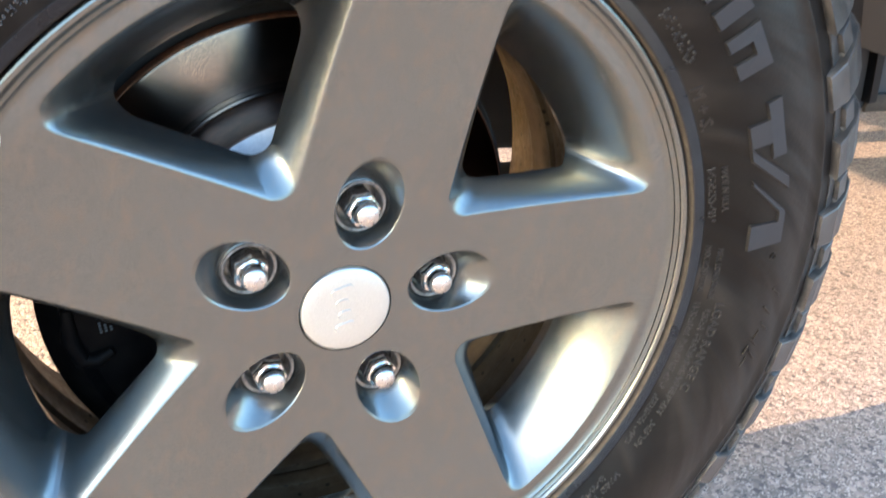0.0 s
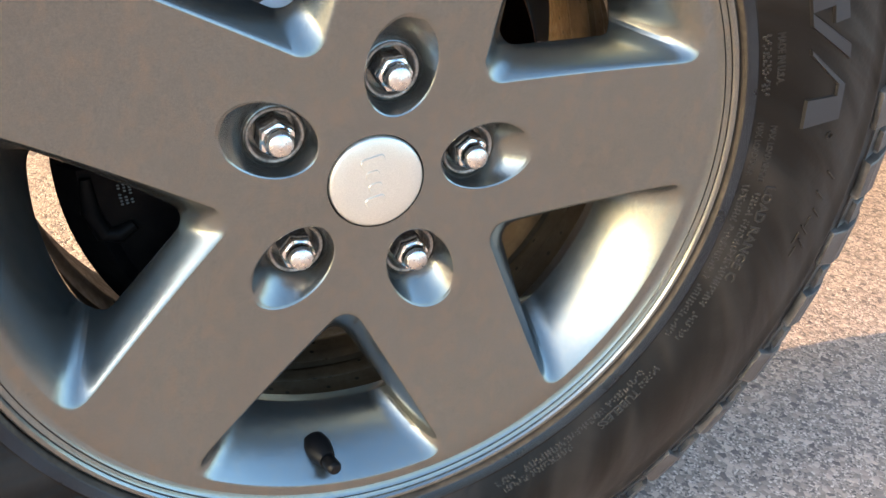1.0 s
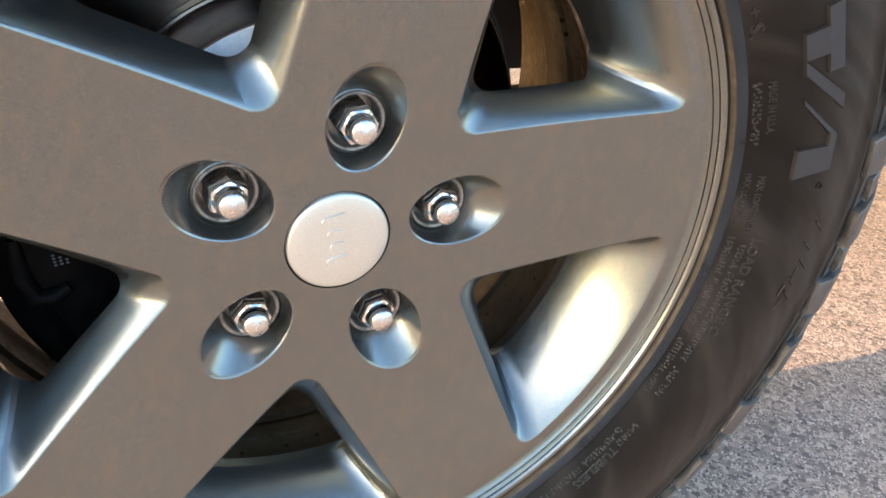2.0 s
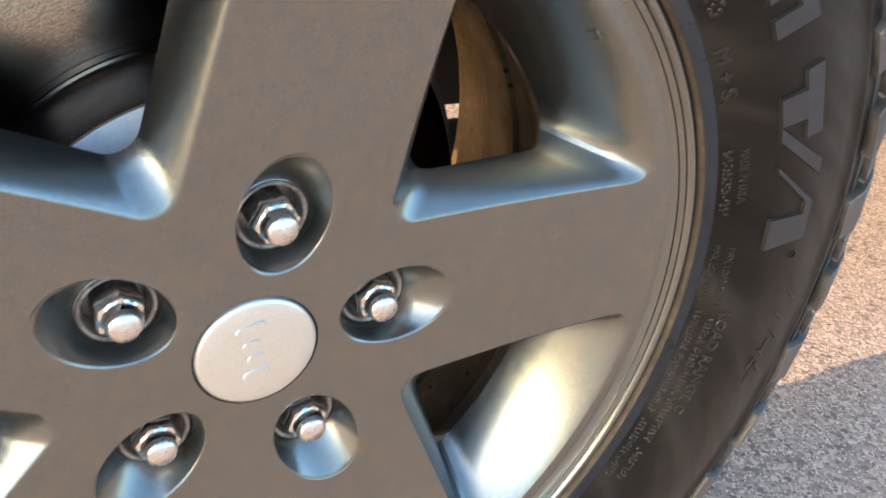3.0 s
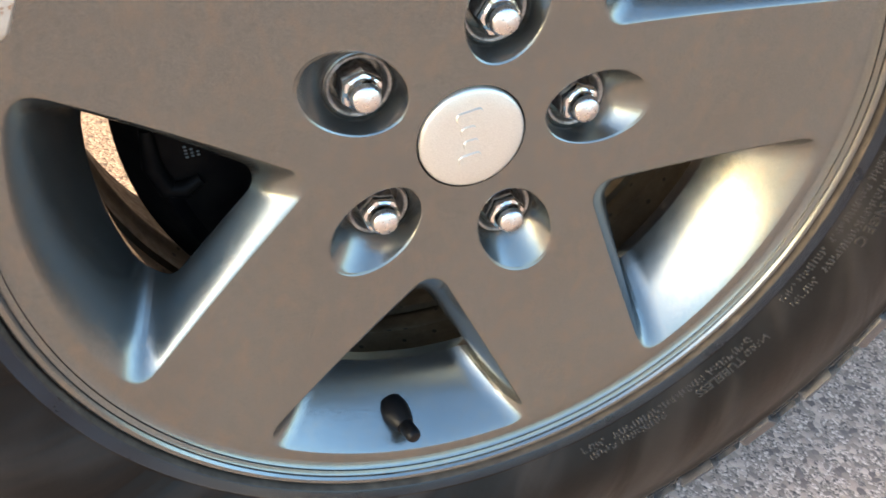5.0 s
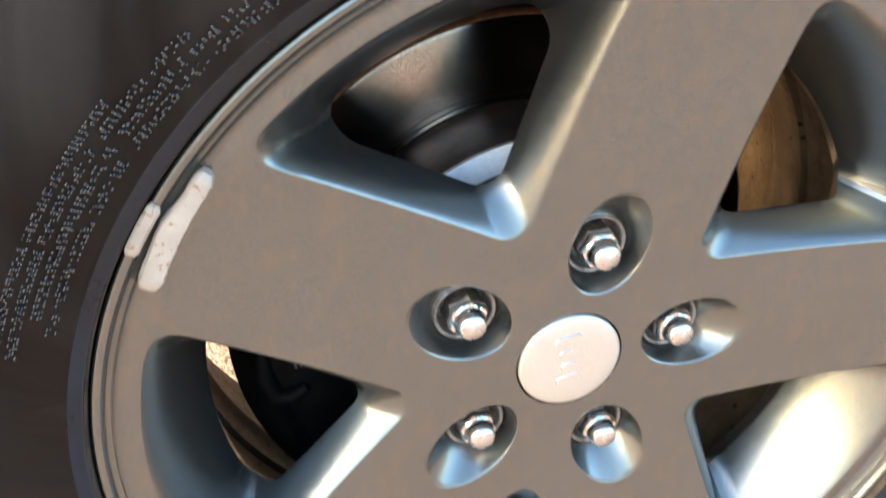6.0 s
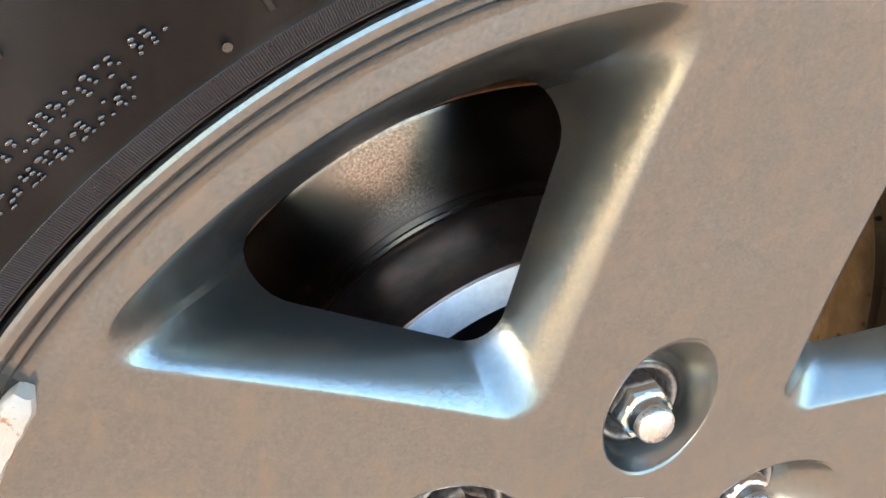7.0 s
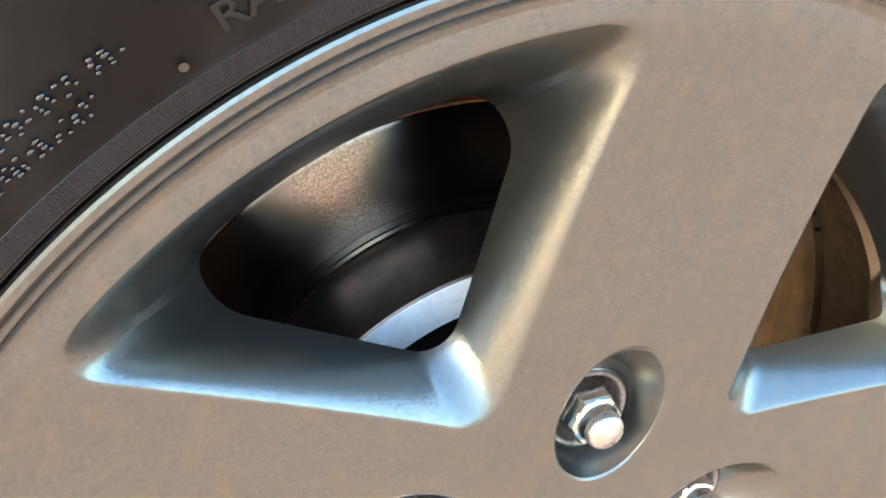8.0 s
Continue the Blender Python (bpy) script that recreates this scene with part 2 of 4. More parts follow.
def aggregate():
    m, n, l, b = material("exposed_aggregate", (0.3, 0.28, 0.26), 0.8)
    c = coords(n)
    v = n.new("ShaderNodeTexVoronoi")
    v.inputs["Scale"].default_value = 430
    v.inputs["Randomness"].default_value = 1.0
    l.new(c, v.inputs["Vector"])
    v2 = n.new("ShaderNodeTexVoronoi")
    v2.inputs["Scale"].default_value = 170
    l.new(c, v2.inputs["Vector"])
    sep = n.new("ShaderNodeSeparateColor")
    l.new(v.outputs["Color"], sep.inputs[0])
    sep2 = n.new("ShaderNodeSeparateColor")
    l.new(v2.outputs["Color"], sep2.inputs[0])
    fine = ramp(n, l, sep.outputs[0], [(0.0, (0.09, 0.084, 0.081)), (0.18, (0.22, 0.204, 0.193)), (0.7, (0.38, 0.352, 0.326)), (1.0, (0.68, 0.645, 0.61))])
    stones = ramp(n, l, sep2.outputs[1], [(0.0, (0.13, 0.12, 0.12)), (0.5, (0.32, 0.29, 0.265)), (1.0, (0.55, 0.50, 0.45))])
    pick = ramp(n, l, sep2.outputs[0], [(0.62, (0, 0, 0)), (0.64, (1, 1, 1))])
    big = noise_tex(n, l, c, 1.7, 5)
    tone = ramp(n, l, big.outputs[0], [(0.3, (0.66, 0.555, 0.488)), (0.7, (0.76, 0.643, 0.570))])
    l.new(mix(n, l, 1.0, mix(n, l, pick, fine, stones), tone, "MULTIPLY"), b.inputs["Base Color"])
    b.inputs["Roughness"].default_value = 0.7
    b.inputs["Specular IOR Level"].default_value = 0.35
    h1 = maprange(n, l, v.outputs["Distance"], 0.0, 0.7, 1.0, 0.0)
    h2 = maprange(n, l, v2.outputs["Distance"], 0.0, 0.7, 1.0, 0.0)
    h = mix(n, l, pick, h1, h2)
    bump(n, l, b, h, 0.4, 0.0018)
    return m


def car_paint():
    m, n, l, b = material("grey_car_paint", (0.035, 0.036, 0.038), 0.6, 0.0, 0.2)
    c = coords(n)
    d = noise_tex(n, l, c, 9, 5)
    l.new(ramp(n, l, d.outputs[0], [(0.3, (0.028, 0.029, 0.031)), (0.7, (0.043, 0.043, 0.044))]), b.inputs["Base Color"])
    l.new(maprange(n, l, d.outputs[0], 0.3, 0.7, 0.5, 0.68), b.inputs["Roughness"])
    return m


def flare_plastic():
    m, n, l, b = material("textured_dark_plastic", (0.055, 0.054, 0.053), 0.5)
    d = noise_tex(n, l, coords(n), 600, 3)
    bump(n, l, b, d.outputs[0], 0.3, 0.0006)
    return m


def underside():
    m, n, l, b = material("dirty_underside", (0.03, 0.027, 0.024), 0.8)
    d = noise_tex(n, l, coords(n), 9, 6)
    l.new(ramp(n, l, d.outputs[0], [(0.3, (0.014, 0.013, 0.012)), (0.8, (0.06, 0.05, 0.04))]), b.inputs["Base Color"])
    return m


PAINT, BARREL, CHROME, TIP, CAP = wheel_paint(), barrel_metal(), chrome(), worn_tip(), cap_silver()
RUBBER, BLACK, DISC, HAT, STEEL = rubber(), black_rubber(), disc_steel(), hat_iron(), bright_steel()
CALIPER, WEIGHT, GROUND, BODY, FLARE = black_paint(), weight_paint(), aggregate(), car_paint(), flare_plastic()


def bead_rubber():
    m, n, l, b = material("smooth_grey_rubber", (0.03, 0.032, 0.036), 0.3, 0.0, 0.38)
    d = noise_tex(n, l, coords(n), 40, 5)
    l.new(ramp(n, l, d.outputs[0], [(0.3, (0.006, 0.0072, 0.0095)), (0.7, (0.012, 0.0140, 0.0178))]), b.inputs["Base Color"])
    l.new(maprange(n, l, d.outputs[0], 0.3, 0.7, 0.24, 0.42), b.inputs["Roughness"])
    return m


BEAD = bead_rubber()
RAW, RUST = raw_bore(), disc_rust()


def bead_dust():
    m, n, l, b = material("tan_dust", (0.13, 0.10, 0.07), 0.7, 0.0, 0.2)
    d = noise_tex(n, l, coords(n), 70, 6, 0.7)
    l.new(ramp(n, l, d.outputs[0], [(0.3, (0.018, 0.0145, 0.011)), (0.6, (0.052, 0.041, 0.029)), (0.8, (0.10, 0.079, 0.056))]), b.inputs["Base Color"])
    return m


DUSTY = bead_dust()


def mark_rubber():
    m, n, l, b = material("smooth_mark_rubber", (0.016, 0.0172, 0.0205), 0.5, 0.0, 0.3)
    d = noise_tex(n, l, coords(n), 60, 4)
    l.new(maprange(n, l, d.outputs[0], 0.3, 0.7, 0.36, 0.55), b.inputs["Roughness"])
    return m


MARKED = mark_rubber()
UNDER = underside()


def shiny_rubber(name, spec, low, high):
    m, n, l, b = material(name, (0.012, 0.011, 0.010), 0.3, 0.0, spec)
    d = noise_tex(n, l, coords(n), 120, 4)
    l.new(maprange(n, l, d.outputs[0], 0.3, 0.7, low, high), b.inputs["Roughness"])
    return m


GLOSS, GLINT = shiny_rubber("worn_raised_rubber", 0.27, 0.30, 0.48), shiny_rubber("polished_raised_rubber", 1.0, 0.08, 0.18)


def lug_rubber():
    m, n, l, b = material("dusty_tread_rubber", (0.05, 0.045, 0.04), 0.5, 0.0, 0.4)
    c = coords(n)
    d = noise_tex(n, l, c, 60, 6, 0.7)
    f = noise_tex(n, l, c, 500, 3)
    l.new(ramp(n, l, d.outputs[0], [(0.3, (0.018, 0.0168, 0.0160)), (0.52, (0.045, 0.0405, 0.037)), (0.75, (0.098, 0.085, 0.072))]), b.inputs["Base Color"])
    l.new(maprange(n, l, d.outputs[0], 0.35, 0.7, 0.30, 0.58), b.inputs["Roughness"])
    bump(n, l, b, f.outputs[0], 0.2, 0.0008)
    return m


LUG = lug_rubber()

# ---------------------------------------------------------------- mesh helpers


def part(name, bm, mat, parent=None, label="", smooth=True, sharp=35):
    me = bpy.data.meshes.new(name)
    bmesh.ops.recalc_face_normals(bm, faces=bm.faces)
    for f in bm.faces:
        f.smooth = smooth
    for e in bm.edges:
        if len(e.link_faces) == 2 and e.calc_face_angle(0) > radians(sharp):
            e.smooth = False
    bm.to_mesh(me)
    bm.free()
    me.materials.append(mat)
    ob = new(name, me)
    ob.parent = parent
    if label:
        ob["label"] = label
    return ob


def polar(r, a, y):
    """A point at radius r and angle a (degrees, in the wheel's plane) and depth y along the axle."""
    return Vector((r * math.cos(radians(a)), y, r * math.sin(radians(a))))


def strip(bm, a, b, closed=True):
    n = len(a)
    for i in range(n if closed else n - 1):
        bm.faces.new((a[i], a[(i + 1) % n], b[(i + 1) % n], b[i]))


def lathe(profile, steps=160, closed=False, a0=0.0, a1=360.0):
    """A surface turned about the y axis from (radius, y) points."""
    bm = bmesh.new()
    full = abs(a1 - a0) >= 360
    count = steps if full else steps + 1
    rings = []
    for k in range(count):
        a = a0 + (a1 - a0) * k / steps
        rings.append([bm.verts.new(polar(max(r, 1e-5), a, y)) for r, y in profile])
    for k in range(count if full else count - 1):
        p, q = rings[k], rings[(k + 1) % count]
        strip(bm, p, q, closed)
    return bm


def box_bm(x0, x1, y0, y1, z0, z1, bevel=0.0):
    bm = bmesh.new()
    bmesh.ops.create_cube(bm, size=1.0, matrix=Matrix.LocRotScale(((x0 + x1) / 2, (y0 + y1) / 2, (z0 + z1) / 2), None, (x1 - x0, y1 - y0, z1 - z0)))
    if bevel:
        bmesh.ops.bevel(bm, geom=list(bm.edges), offset=bevel, segments=2, profile=0.5, affect="EDGES", clamp_overlap=True)
    return bm


def tube_bm(a, b, r, steps=24, caps=True):
    a, b = Vector(a), Vector(b)
    bm = bmesh.new()
    d = b - a
    m = Matrix.Translation((a + b) / 2) @ d.to_track_quat("Z", "Y").to_matrix().to_4x4()
    bmesh.ops.create_cone(bm, cap_ends=caps, segments=steps, radius1=r, radius2=r, depth=d.length, matrix=m)
    return bm


def thing(name, label, category, at=(0, 0, 0), turn=(0, 0, 0), group="", kind=""):
    e = new(name)
    e.location, e.rotation_euler = at, [radians(a) for a in turn]
    e.empty_display_size = 0.05
    return tagged(e, label, category, group, kind)


# ---------------------------------------------------------------- ground and surroundings

bm = bmesh.new()
rim_pts, rows_g = 48, []
for r in (0.0, 0.6, 1.4, 3, 7, 18, 50, 160, 600, 2500):
    rows_g.append([bm.verts.new((r * math.cos(2 * math.pi * k / rim_pts), r * math.sin(2 * math.pi * k / rim_pts), 0)) for k in range(rim_pts)] if r else [bm.verts.new((0, 0, 0))])
for k in range(rim_pts):
    bm.faces.new((rows_g[0][0], rows_g[1][k], rows_g[1][(k + 1) % rim_pts]))
for p, q in zip(rows_g[1:], rows_g[2:]):
    strip(bm, p, q)
ground = part("ground", bm, GROUND)
tagged(ground, "grey exposed aggregate paving with small pale stones", "ground", kind="structure")

# ---------------------------------------------------------------- the wheel

wheel = thing("wheel", "grey five-spoke alloy wheel with a mud-terrain tyre", "wheel", (0, 0, AXLE), (0, SPIN, 0))


def face_y(r):
    """Depth of the dished outer face at radius r."""
    flat = min(r, 0.2132)
    return 0.0037 - 0.0229 * (flat / 0.2136) ** 2 - 0.055 * (r - flat)


SPOKES = [90 - 72 * k for k in range(5)]
WINDOWS = [53.15 - 72 * k for k in range(5)]


def window_outline(o_in, o_out, arc, tip, corner, n_side=16, n_tip=10, n_cor=8, n_arc=30):
    """Outline of a spoke window about its own axis (u radial, v across): two sides that keep o_in / o_out
    from the middle lines of the spokes, an outer arc, a rounded tip and rounded corners."""
    s, c = math.sin(radians(36)), math.cos(radians(36))

    def side(a):
        o = o_in + (o_out - o_in) * (a - 0.09) / 0.085
        return Vector((a * c + o * s, a * s - o * c))

    p0, p1 = side(0.09), side(0.175)
    d = (p1 - p0).normalized()
    apex = p0 - d * (p0.y / d.y)
    half = math.atan2(d.y, d.x)
    back = tip / math.tan(half)
    b = apex.dot(d)
    disc = b * b - (apex.length_squared - arc * arc)
    far = apex + d * (-b + math.sqrt(disc))
    af = math.atan2(far.y, far.x)
    s0, s1 = apex + d * back, far - d * corner
    a1 = af - corner / arc
    e = Vector((arc * math.cos(a1), arc * math.sin(a1)))
    centre = apex.x + tip / math.sin(half)
    up = []
    for i in range(n_tip):
        g = math.pi - (math.pi / 2 - half) * i / n_tip
        up.append(Vector((centre + tip * math.cos(g), tip * math.sin(g))))
    for i in range(n_side):
        up.append(s0.lerp(s1, i / n_side))
    for i in range(n_cor):
        t = i / n_cor
        up.append(s1 * (1 - t) ** 2 + far * 2 * t * (1 - t) + e * t * t)
    for i in range(n_arc):
        a = a1 * (1 - i / n_arc)
        up.append(Vector((arc * math.cos(a), arc * math.sin(a))))
    mid = [Vector((arc, 0))]
    down = [Vector((p.x, -p.y)) for p in reversed(up[1:])]
    return up + mid + down


def turned(points, angle):
    c, s = math.cos(radians(angle)), math.sin(radians(angle))
    return [Vector((p.x * c - p.y * s, p.x * s + p.y * c)) for p in points]


FRONT = window_outline(0.0466, 0.0430, 0.2136, 0.0122, 0.0165)
BACK = window_outline(0.0612, 0.0540, 0.1842, 0.012, 0.020)
REAR = window_outline(0.0490, 0.0415, 0.1858, 0.012, 0.020)


def well_outline(r, a, b, count=40):
    return [Vector((r + a * math.cos(2 * math.pi * i / count), b * math.sin(2 * math.pi * i / count))) for i in range(count)]


FRONT_RIM = window_outline(0.0461, 0.0425, 0.2141, 0.0126, 0.0167)
WELL = well_outline(0.0707, 0.0295, 0.0210)
WELL_RIM = well_outline(0.0707, 0.0302, 0.0217)
SEAT = well_outline(0.0635, 0.0173, 0.0173)


def inside(p, poly):
    hit = False
    for i in range(len(poly)):
        a, b = poly[i], poly[i - 1]
        if (a.y > p.y) != (b.y > p.y) and p.x < (b.x - a.x) * (p.y - a.y) / (b.y - a.y) + a.x:
            hit = not hit
    return hit


def near(p, poly, d):
    return any((p - q).length_squared < d * d for q in poly)


def plate(bm, outer, holes, depth, spacing, support=()):
    """A triangulated plate between an outer outline and holes; returns the vertices of every outline."""
    from mathutils.geometry import delaunay_2d_cdt
    pts, edges, spans = [], [], []
    for loop in (outer, *holes):
        k = len(pts)
        pts += loop
        spans.append((k, len(loop)))
        edges += [(k + i, k + (i + 1) % len(loop)) for i in range(len(loop))]
    for loop in support:
        pts += loop
    reach = max(p.length for p in outer)
    r = spacing
    while r < reach - 0.6 * spacing:
        cnt = max(6, int(2 * math.pi * r / spacing))
        for i in range(cnt):
            p = Vector((r * math.cos(2 * math.pi * (i + 0.5 * (int(r / spacing) % 2)) / cnt), r * math.sin(2 * math.pi * (i + 0.5 * (int(r / spacing) % 2)) / cnt)))
            if not any(inside(p, h) or near(p, h, 0.55 * spacing) for h in holes):
                pts.append(p)
        r += spacing
    v, _, f, _, _, _ = delaunay_2d_cdt(pts, edges, [], 1, 1e-7)
    made = [bm.verts.new((p.x, depth(p.length), p.y)) for p in v]
    for tri in f:
        c = sum((v[i] for i in tri), Vector((0, 0))) / len(tri)
        if not any(inside(c, h) for h in holes):
            bm.faces.new([made[i] for i in tri])
    loops = [[made[k + i] for i in range(n)] for k, n in spans]
    return loops


def bezier(t, p0, p1, p2, p3):
    u = 1 - t
    return tuple(u**3 * a + 3 * u * u * t * b + 3 * u * t * t * c + t**3 * d for a, b, c, d in zip(p0, p1, p2, p3))


def circle_outline(r, count):
    return [Vector((r * math.cos(2 * math.pi * i / count), r * math.sin(2 * math.pi * i / count))) for i in range(count)]


RING = 0.2205
holes = [turned(FRONT_RIM, a) for a in WINDOWS] + [turned(WELL_RIM, a) for a in SPOKES] + [circle_outline(0.0298, 64)]
bm = bmesh.new()
FRONT_EDGE = window_outline(0.0451, 0.0415, 0.2151, 0.0136, 0.0170)
edges_near = [turned(FRONT_EDGE, a) for a in WINDOWS] + [turned(well_outline(0.0707, 0.0312, 0.0227), a) for a in SPOKES] + [circle_outline(RING - 0.001, 240)]
loops = plate(bm, circle_outline(RING, 240), holes, face_y, 0.0065, edges_near)

# outer lip: shoulder, twin grooves and the flange edge
profile = [(0.2214, -0.0200), (0.2226, -0.0206), (0.2237, -0.0215), (0.2242, -0.0220), (0.2244, -0.0214), (0.2248, -0.0215), (0.2250, -0.0225), (0.2260, -0.0231), (0.2269, -0.0237),
           (0.2272, -0.0240), (0.2274, -0.0235), (0.2278, -0.0237), (0.2280, -0.0249), (0.2285, -0.0257), (0.2290, -0.0264), (0.2300, -0.0268), (0.2310, -0.0269), (0.2320, -0.0266), (0.2327, -0.0259), (0.2331, -0.0247), (0.2331, -0.0140), (0.2265, -0.0090), (0.2245, 0.0026)]
ring = loops[0]
for r, y in profile:
    nxt = [bm.verts.new(polar(r, 360 * i / 240, y)) for i in range(240)]
    strip(bm, ring, nxt)
    ring = nxt

# window walls


def outer_share(r):
    t = min(1.0, max(0.0, (r - 0.166) / 0.020))
    return t * t * (3 - 2 * t)


def rear_y(r):
    return 0.0270 + 0.0160 * outer_share(r)


LEVELS = 18


def wall_profile(s, first=37.0, last=14.0, edge=10.0, n=60):
    """Share of the way across and of the depth at share s of a wall with a rounded edge that slowly steepens."""
    total, here = [0.0, 0.0], [0.0, 0.0]
    for i in range(n):
        u = (i + 0.5) / n
        a = radians(first + (last - first) * u + edge * math.exp(-u / 0.06))
        w = min(1.0, max(0.0, s * n - i))
        for k, v in enumerate((math.sin(a), math.cos(a))):
            total[k] += v
            here[k] += v * w
    return here[0] / total[0], here[1] / total[1]


for w, ang in enumerate(WINDOWS):
    f, b, rr = turned(FRONT, ang), turned(BACK, ang), turned(REAR, ang)
    ring = loops[1 + w]
    nxt = [bm.verts.new((p.x, face_y(p.length) + 0.00018, p.y)) for p in f]
    strip(bm, ring, nxt)
    ring = nxt
    for k in range(1, LEVELS + 1):
        u = (k / LEVELS) ** 1.25
        hs, ds = wall_profile(u)
        nxt = []
        for p, q in zip(f, b):
            arc = outer_share(q.length)
            ha, da = bezier(u, (0, 0), (0.16, 0.075), (0.62, 0.46), (1, 1))
            h, d = hs + (ha - hs) * arc, ds + (da - ds) * arc
            xy = p.lerp(q, h)
            yb = 0.0180 + 0.0160 * arc
            y0 = face_y(p.length)
            nxt.append(bm.verts.new((xy.x, y0 + (yb - y0) * d, xy.y)))
        strip(bm, ring, nxt)
        ring = nxt
    nxt = [bm.verts.new((q.x, rear_y(q.length), q.y)) for q in rr]
    strip(bm, ring, nxt)


def arc_wall(u, lift=0.0):
    """Radius and depth on the outer wall of a window, lifted off it by lift."""
    h, d = bezier(u, (0, 0), (0.16, 0.075), (0.62, 0.46), (1, 1))
    return 0.2136 - 0.0294 * h - lift * 0.85, -0.0192 + 0.0532 * d - lift * 0.5


def cast_bar(u0, u1, a0, a1, lift=0.0007):
    bm = bmesh.new()
    rows = []
    for a in (a0, a1):
        rows.append([bm.verts.new(polar(r, a, y)) for r, y in (arc_wall(u0, -0.0003), arc_wall(u0 + 0.01, lift), arc_wall(u1 - 0.01, lift), arc_wall(u1, -0.0003))])
    strip(bm, rows[0], rows[1], False)
    bm.faces.new(rows[0])
    bm.faces.new(list(reversed(rows[1])))
    return bm


# lug wells
for s, ang in enumerate(SPOKES):
    f, b = turned(WELL, ang), turned(SEAT, ang)
    ring = loops[6 + s]
    nxt = [bm.verts.new((p.x, face_y(p.length) + 0.00042, p.y)) for p in f]
    strip(bm, ring, nxt)
    ring = nxt
    for k in range(1, 11):
        h, d = bezier((k / 10) ** 1.3, (0, 0), (0.35, 0.28), (0.74, 0.63), (1, 1))
        ring2 = []
        for p, q in zip(f, b):
            xy = p.lerp(q, h)
            y0 = face_y(p.length)
            ring2.append(bm.verts.new((xy.x, y0 + (0.0162 - y0) * d, xy.y)))
        strip(bm, ring, ring2)
        ring = ring2
    for scale, y in ((0.975, 0.0160), (0.95, 0.0165), (0.935, 0.0178)):
        c = polar(0.0635, ang, 0)
        ring2 = [bm.verts.new((c.x + (q.x - c.x) * scale, y, c.z + (q.y - c.z) * scale)) for q in b]
        strip(bm, ring, ring2)
        ring = ring2

# socket of the centre cap
ring = loops[11]
for r, y in ((0.0296, 0.0044), (0.0295, 0.012)):
    nxt = [bm.verts.new((p.x * r / 0.0298, y, p.y * r / 0.0298)) for p in circle_outline(0.0298, 64)]
    strip(bm, ring, nxt)
    ring = nxt
bm.faces.new(ring)

# back of the spokes
back_holes = [turned(REAR, a) for a in WINDOWS]
plate(bm, circle_outline(0.212, 120), back_holes, rear_y, 0.02)
rim = part("rim", bm, PAINT, wheel, "silver-grey painted five-spoke alloy rim", sharp=19)

for k, (u0, u1, a0, a1) in enumerate(((0.27, 0.39, 54.6, 54.3), (0.26, 0.40, 53.9, 53.6), (0.26, 0.40, 53.2, 52.9), (0.26, 0.29, 54.6, 52.9), (0.34, 0.38, 54.3, 53.2))):
    part("cast_mark", cast_bar(u0, u1, a0, a1), PAINT, rim, "small raised casting mark")
barrel = part("barrel", lathe([(0.2275, 0.002), (0.212, 0.035), (0.1975, 0.050), (0.1974, 0.0725), (0.1984, 0.0745), (0.2006, 0.0800), (0.2010, 0.0850), (0.2010, 0.0905), (0.2032, 0.0920), (0.2034, 0.0960), (0.2012, 0.0975), (0.2004, 0.0990), (0.2010, 0.1005), (0.2010, 0.1130), (0.2002, 0.1180), (0.1990, 0.1215), (0.1990, 0.1245), (0.2010, 0.1280), (0.2050, 0.1400), (0.2105, 0.165),
                               (0.2150, 0.185), (0.2205, 0.197), (0.2225, 0.203), (0.2300, 0.204), (0.2320, 0.19), (0.2160, 0.160), (0.2100, 0.12), (0.2070, 0.07), (0.230, 0.03)], 160), BARREL, wheel, "brown dusty inner barrel of the rim")

# centre cap with a plain raised mark
cap = part("centre_cap", lathe([(0.0, 0.0002), (0.010, 0.0003), (0.020, 0.0008), (0.0266, 0.0015), (0.0279, 0.0020), (0.0286, 0.0029), (0.0287, 0.011)], 96), CAP, wheel, "satin silver centre cap", sharp=60)
def emblem_block(u0, u1, v0, v1):
    """A plain rounded raised block of the cap's mark; u runs along the mark, v across it."""
    bm = bmesh.new()
    low, top = [], []
    c, s = math.cos(radians(-66)), math.sin(radians(-66))
    for du, dv, a0 in ((1, 1, 0), (0, 1, 90), (0, 0, 180), (1, 0, 270)):
        for k in range(5):
            a = radians(a0 + 22.5 * k)
            for ring, w, y in ((low, 0.0, 0.0004), (top, 0.0008, -0.0010)):
                rad = 0.0031 - w
                u = (u1 - 0.0031 if du else u0 + 0.0031) + rad * math.cos(a)
                v = (v1 - 0.0031 if dv else v0 + 0.0031) + rad * math.sin(a)
                r2 = u * u + v * v
                ring.append(bm.verts.new((u * c - v * s, y + 0.0005 + 0.9 * r2, u * s + v * c)))
    bm.faces.new(top)
    strip(bm, top, low)
    return bm


for u0, u1, v0, v1 in ((-0.0185, -0.0115, -0.0075, 0.0080), (-0.0100, -0.0035, -0.0065, 0.0030), (-0.0020, 0.0050, -0.0065, 0.0030), (0.0065, 0.0135, -0.0105, 0.0030)):
    part("emblem_block", emblem_block(u0, u1, v0, v1), CAP, cap)
part("seam", lathe([(0.0288, 0.0065), (0.0294, 0.0065), (0.0294, 0.0055), (0.0288, 0.0055)], 64, True), BLACK, wheel)

# lug nuts: hexagon, chamfered collar and a round tip


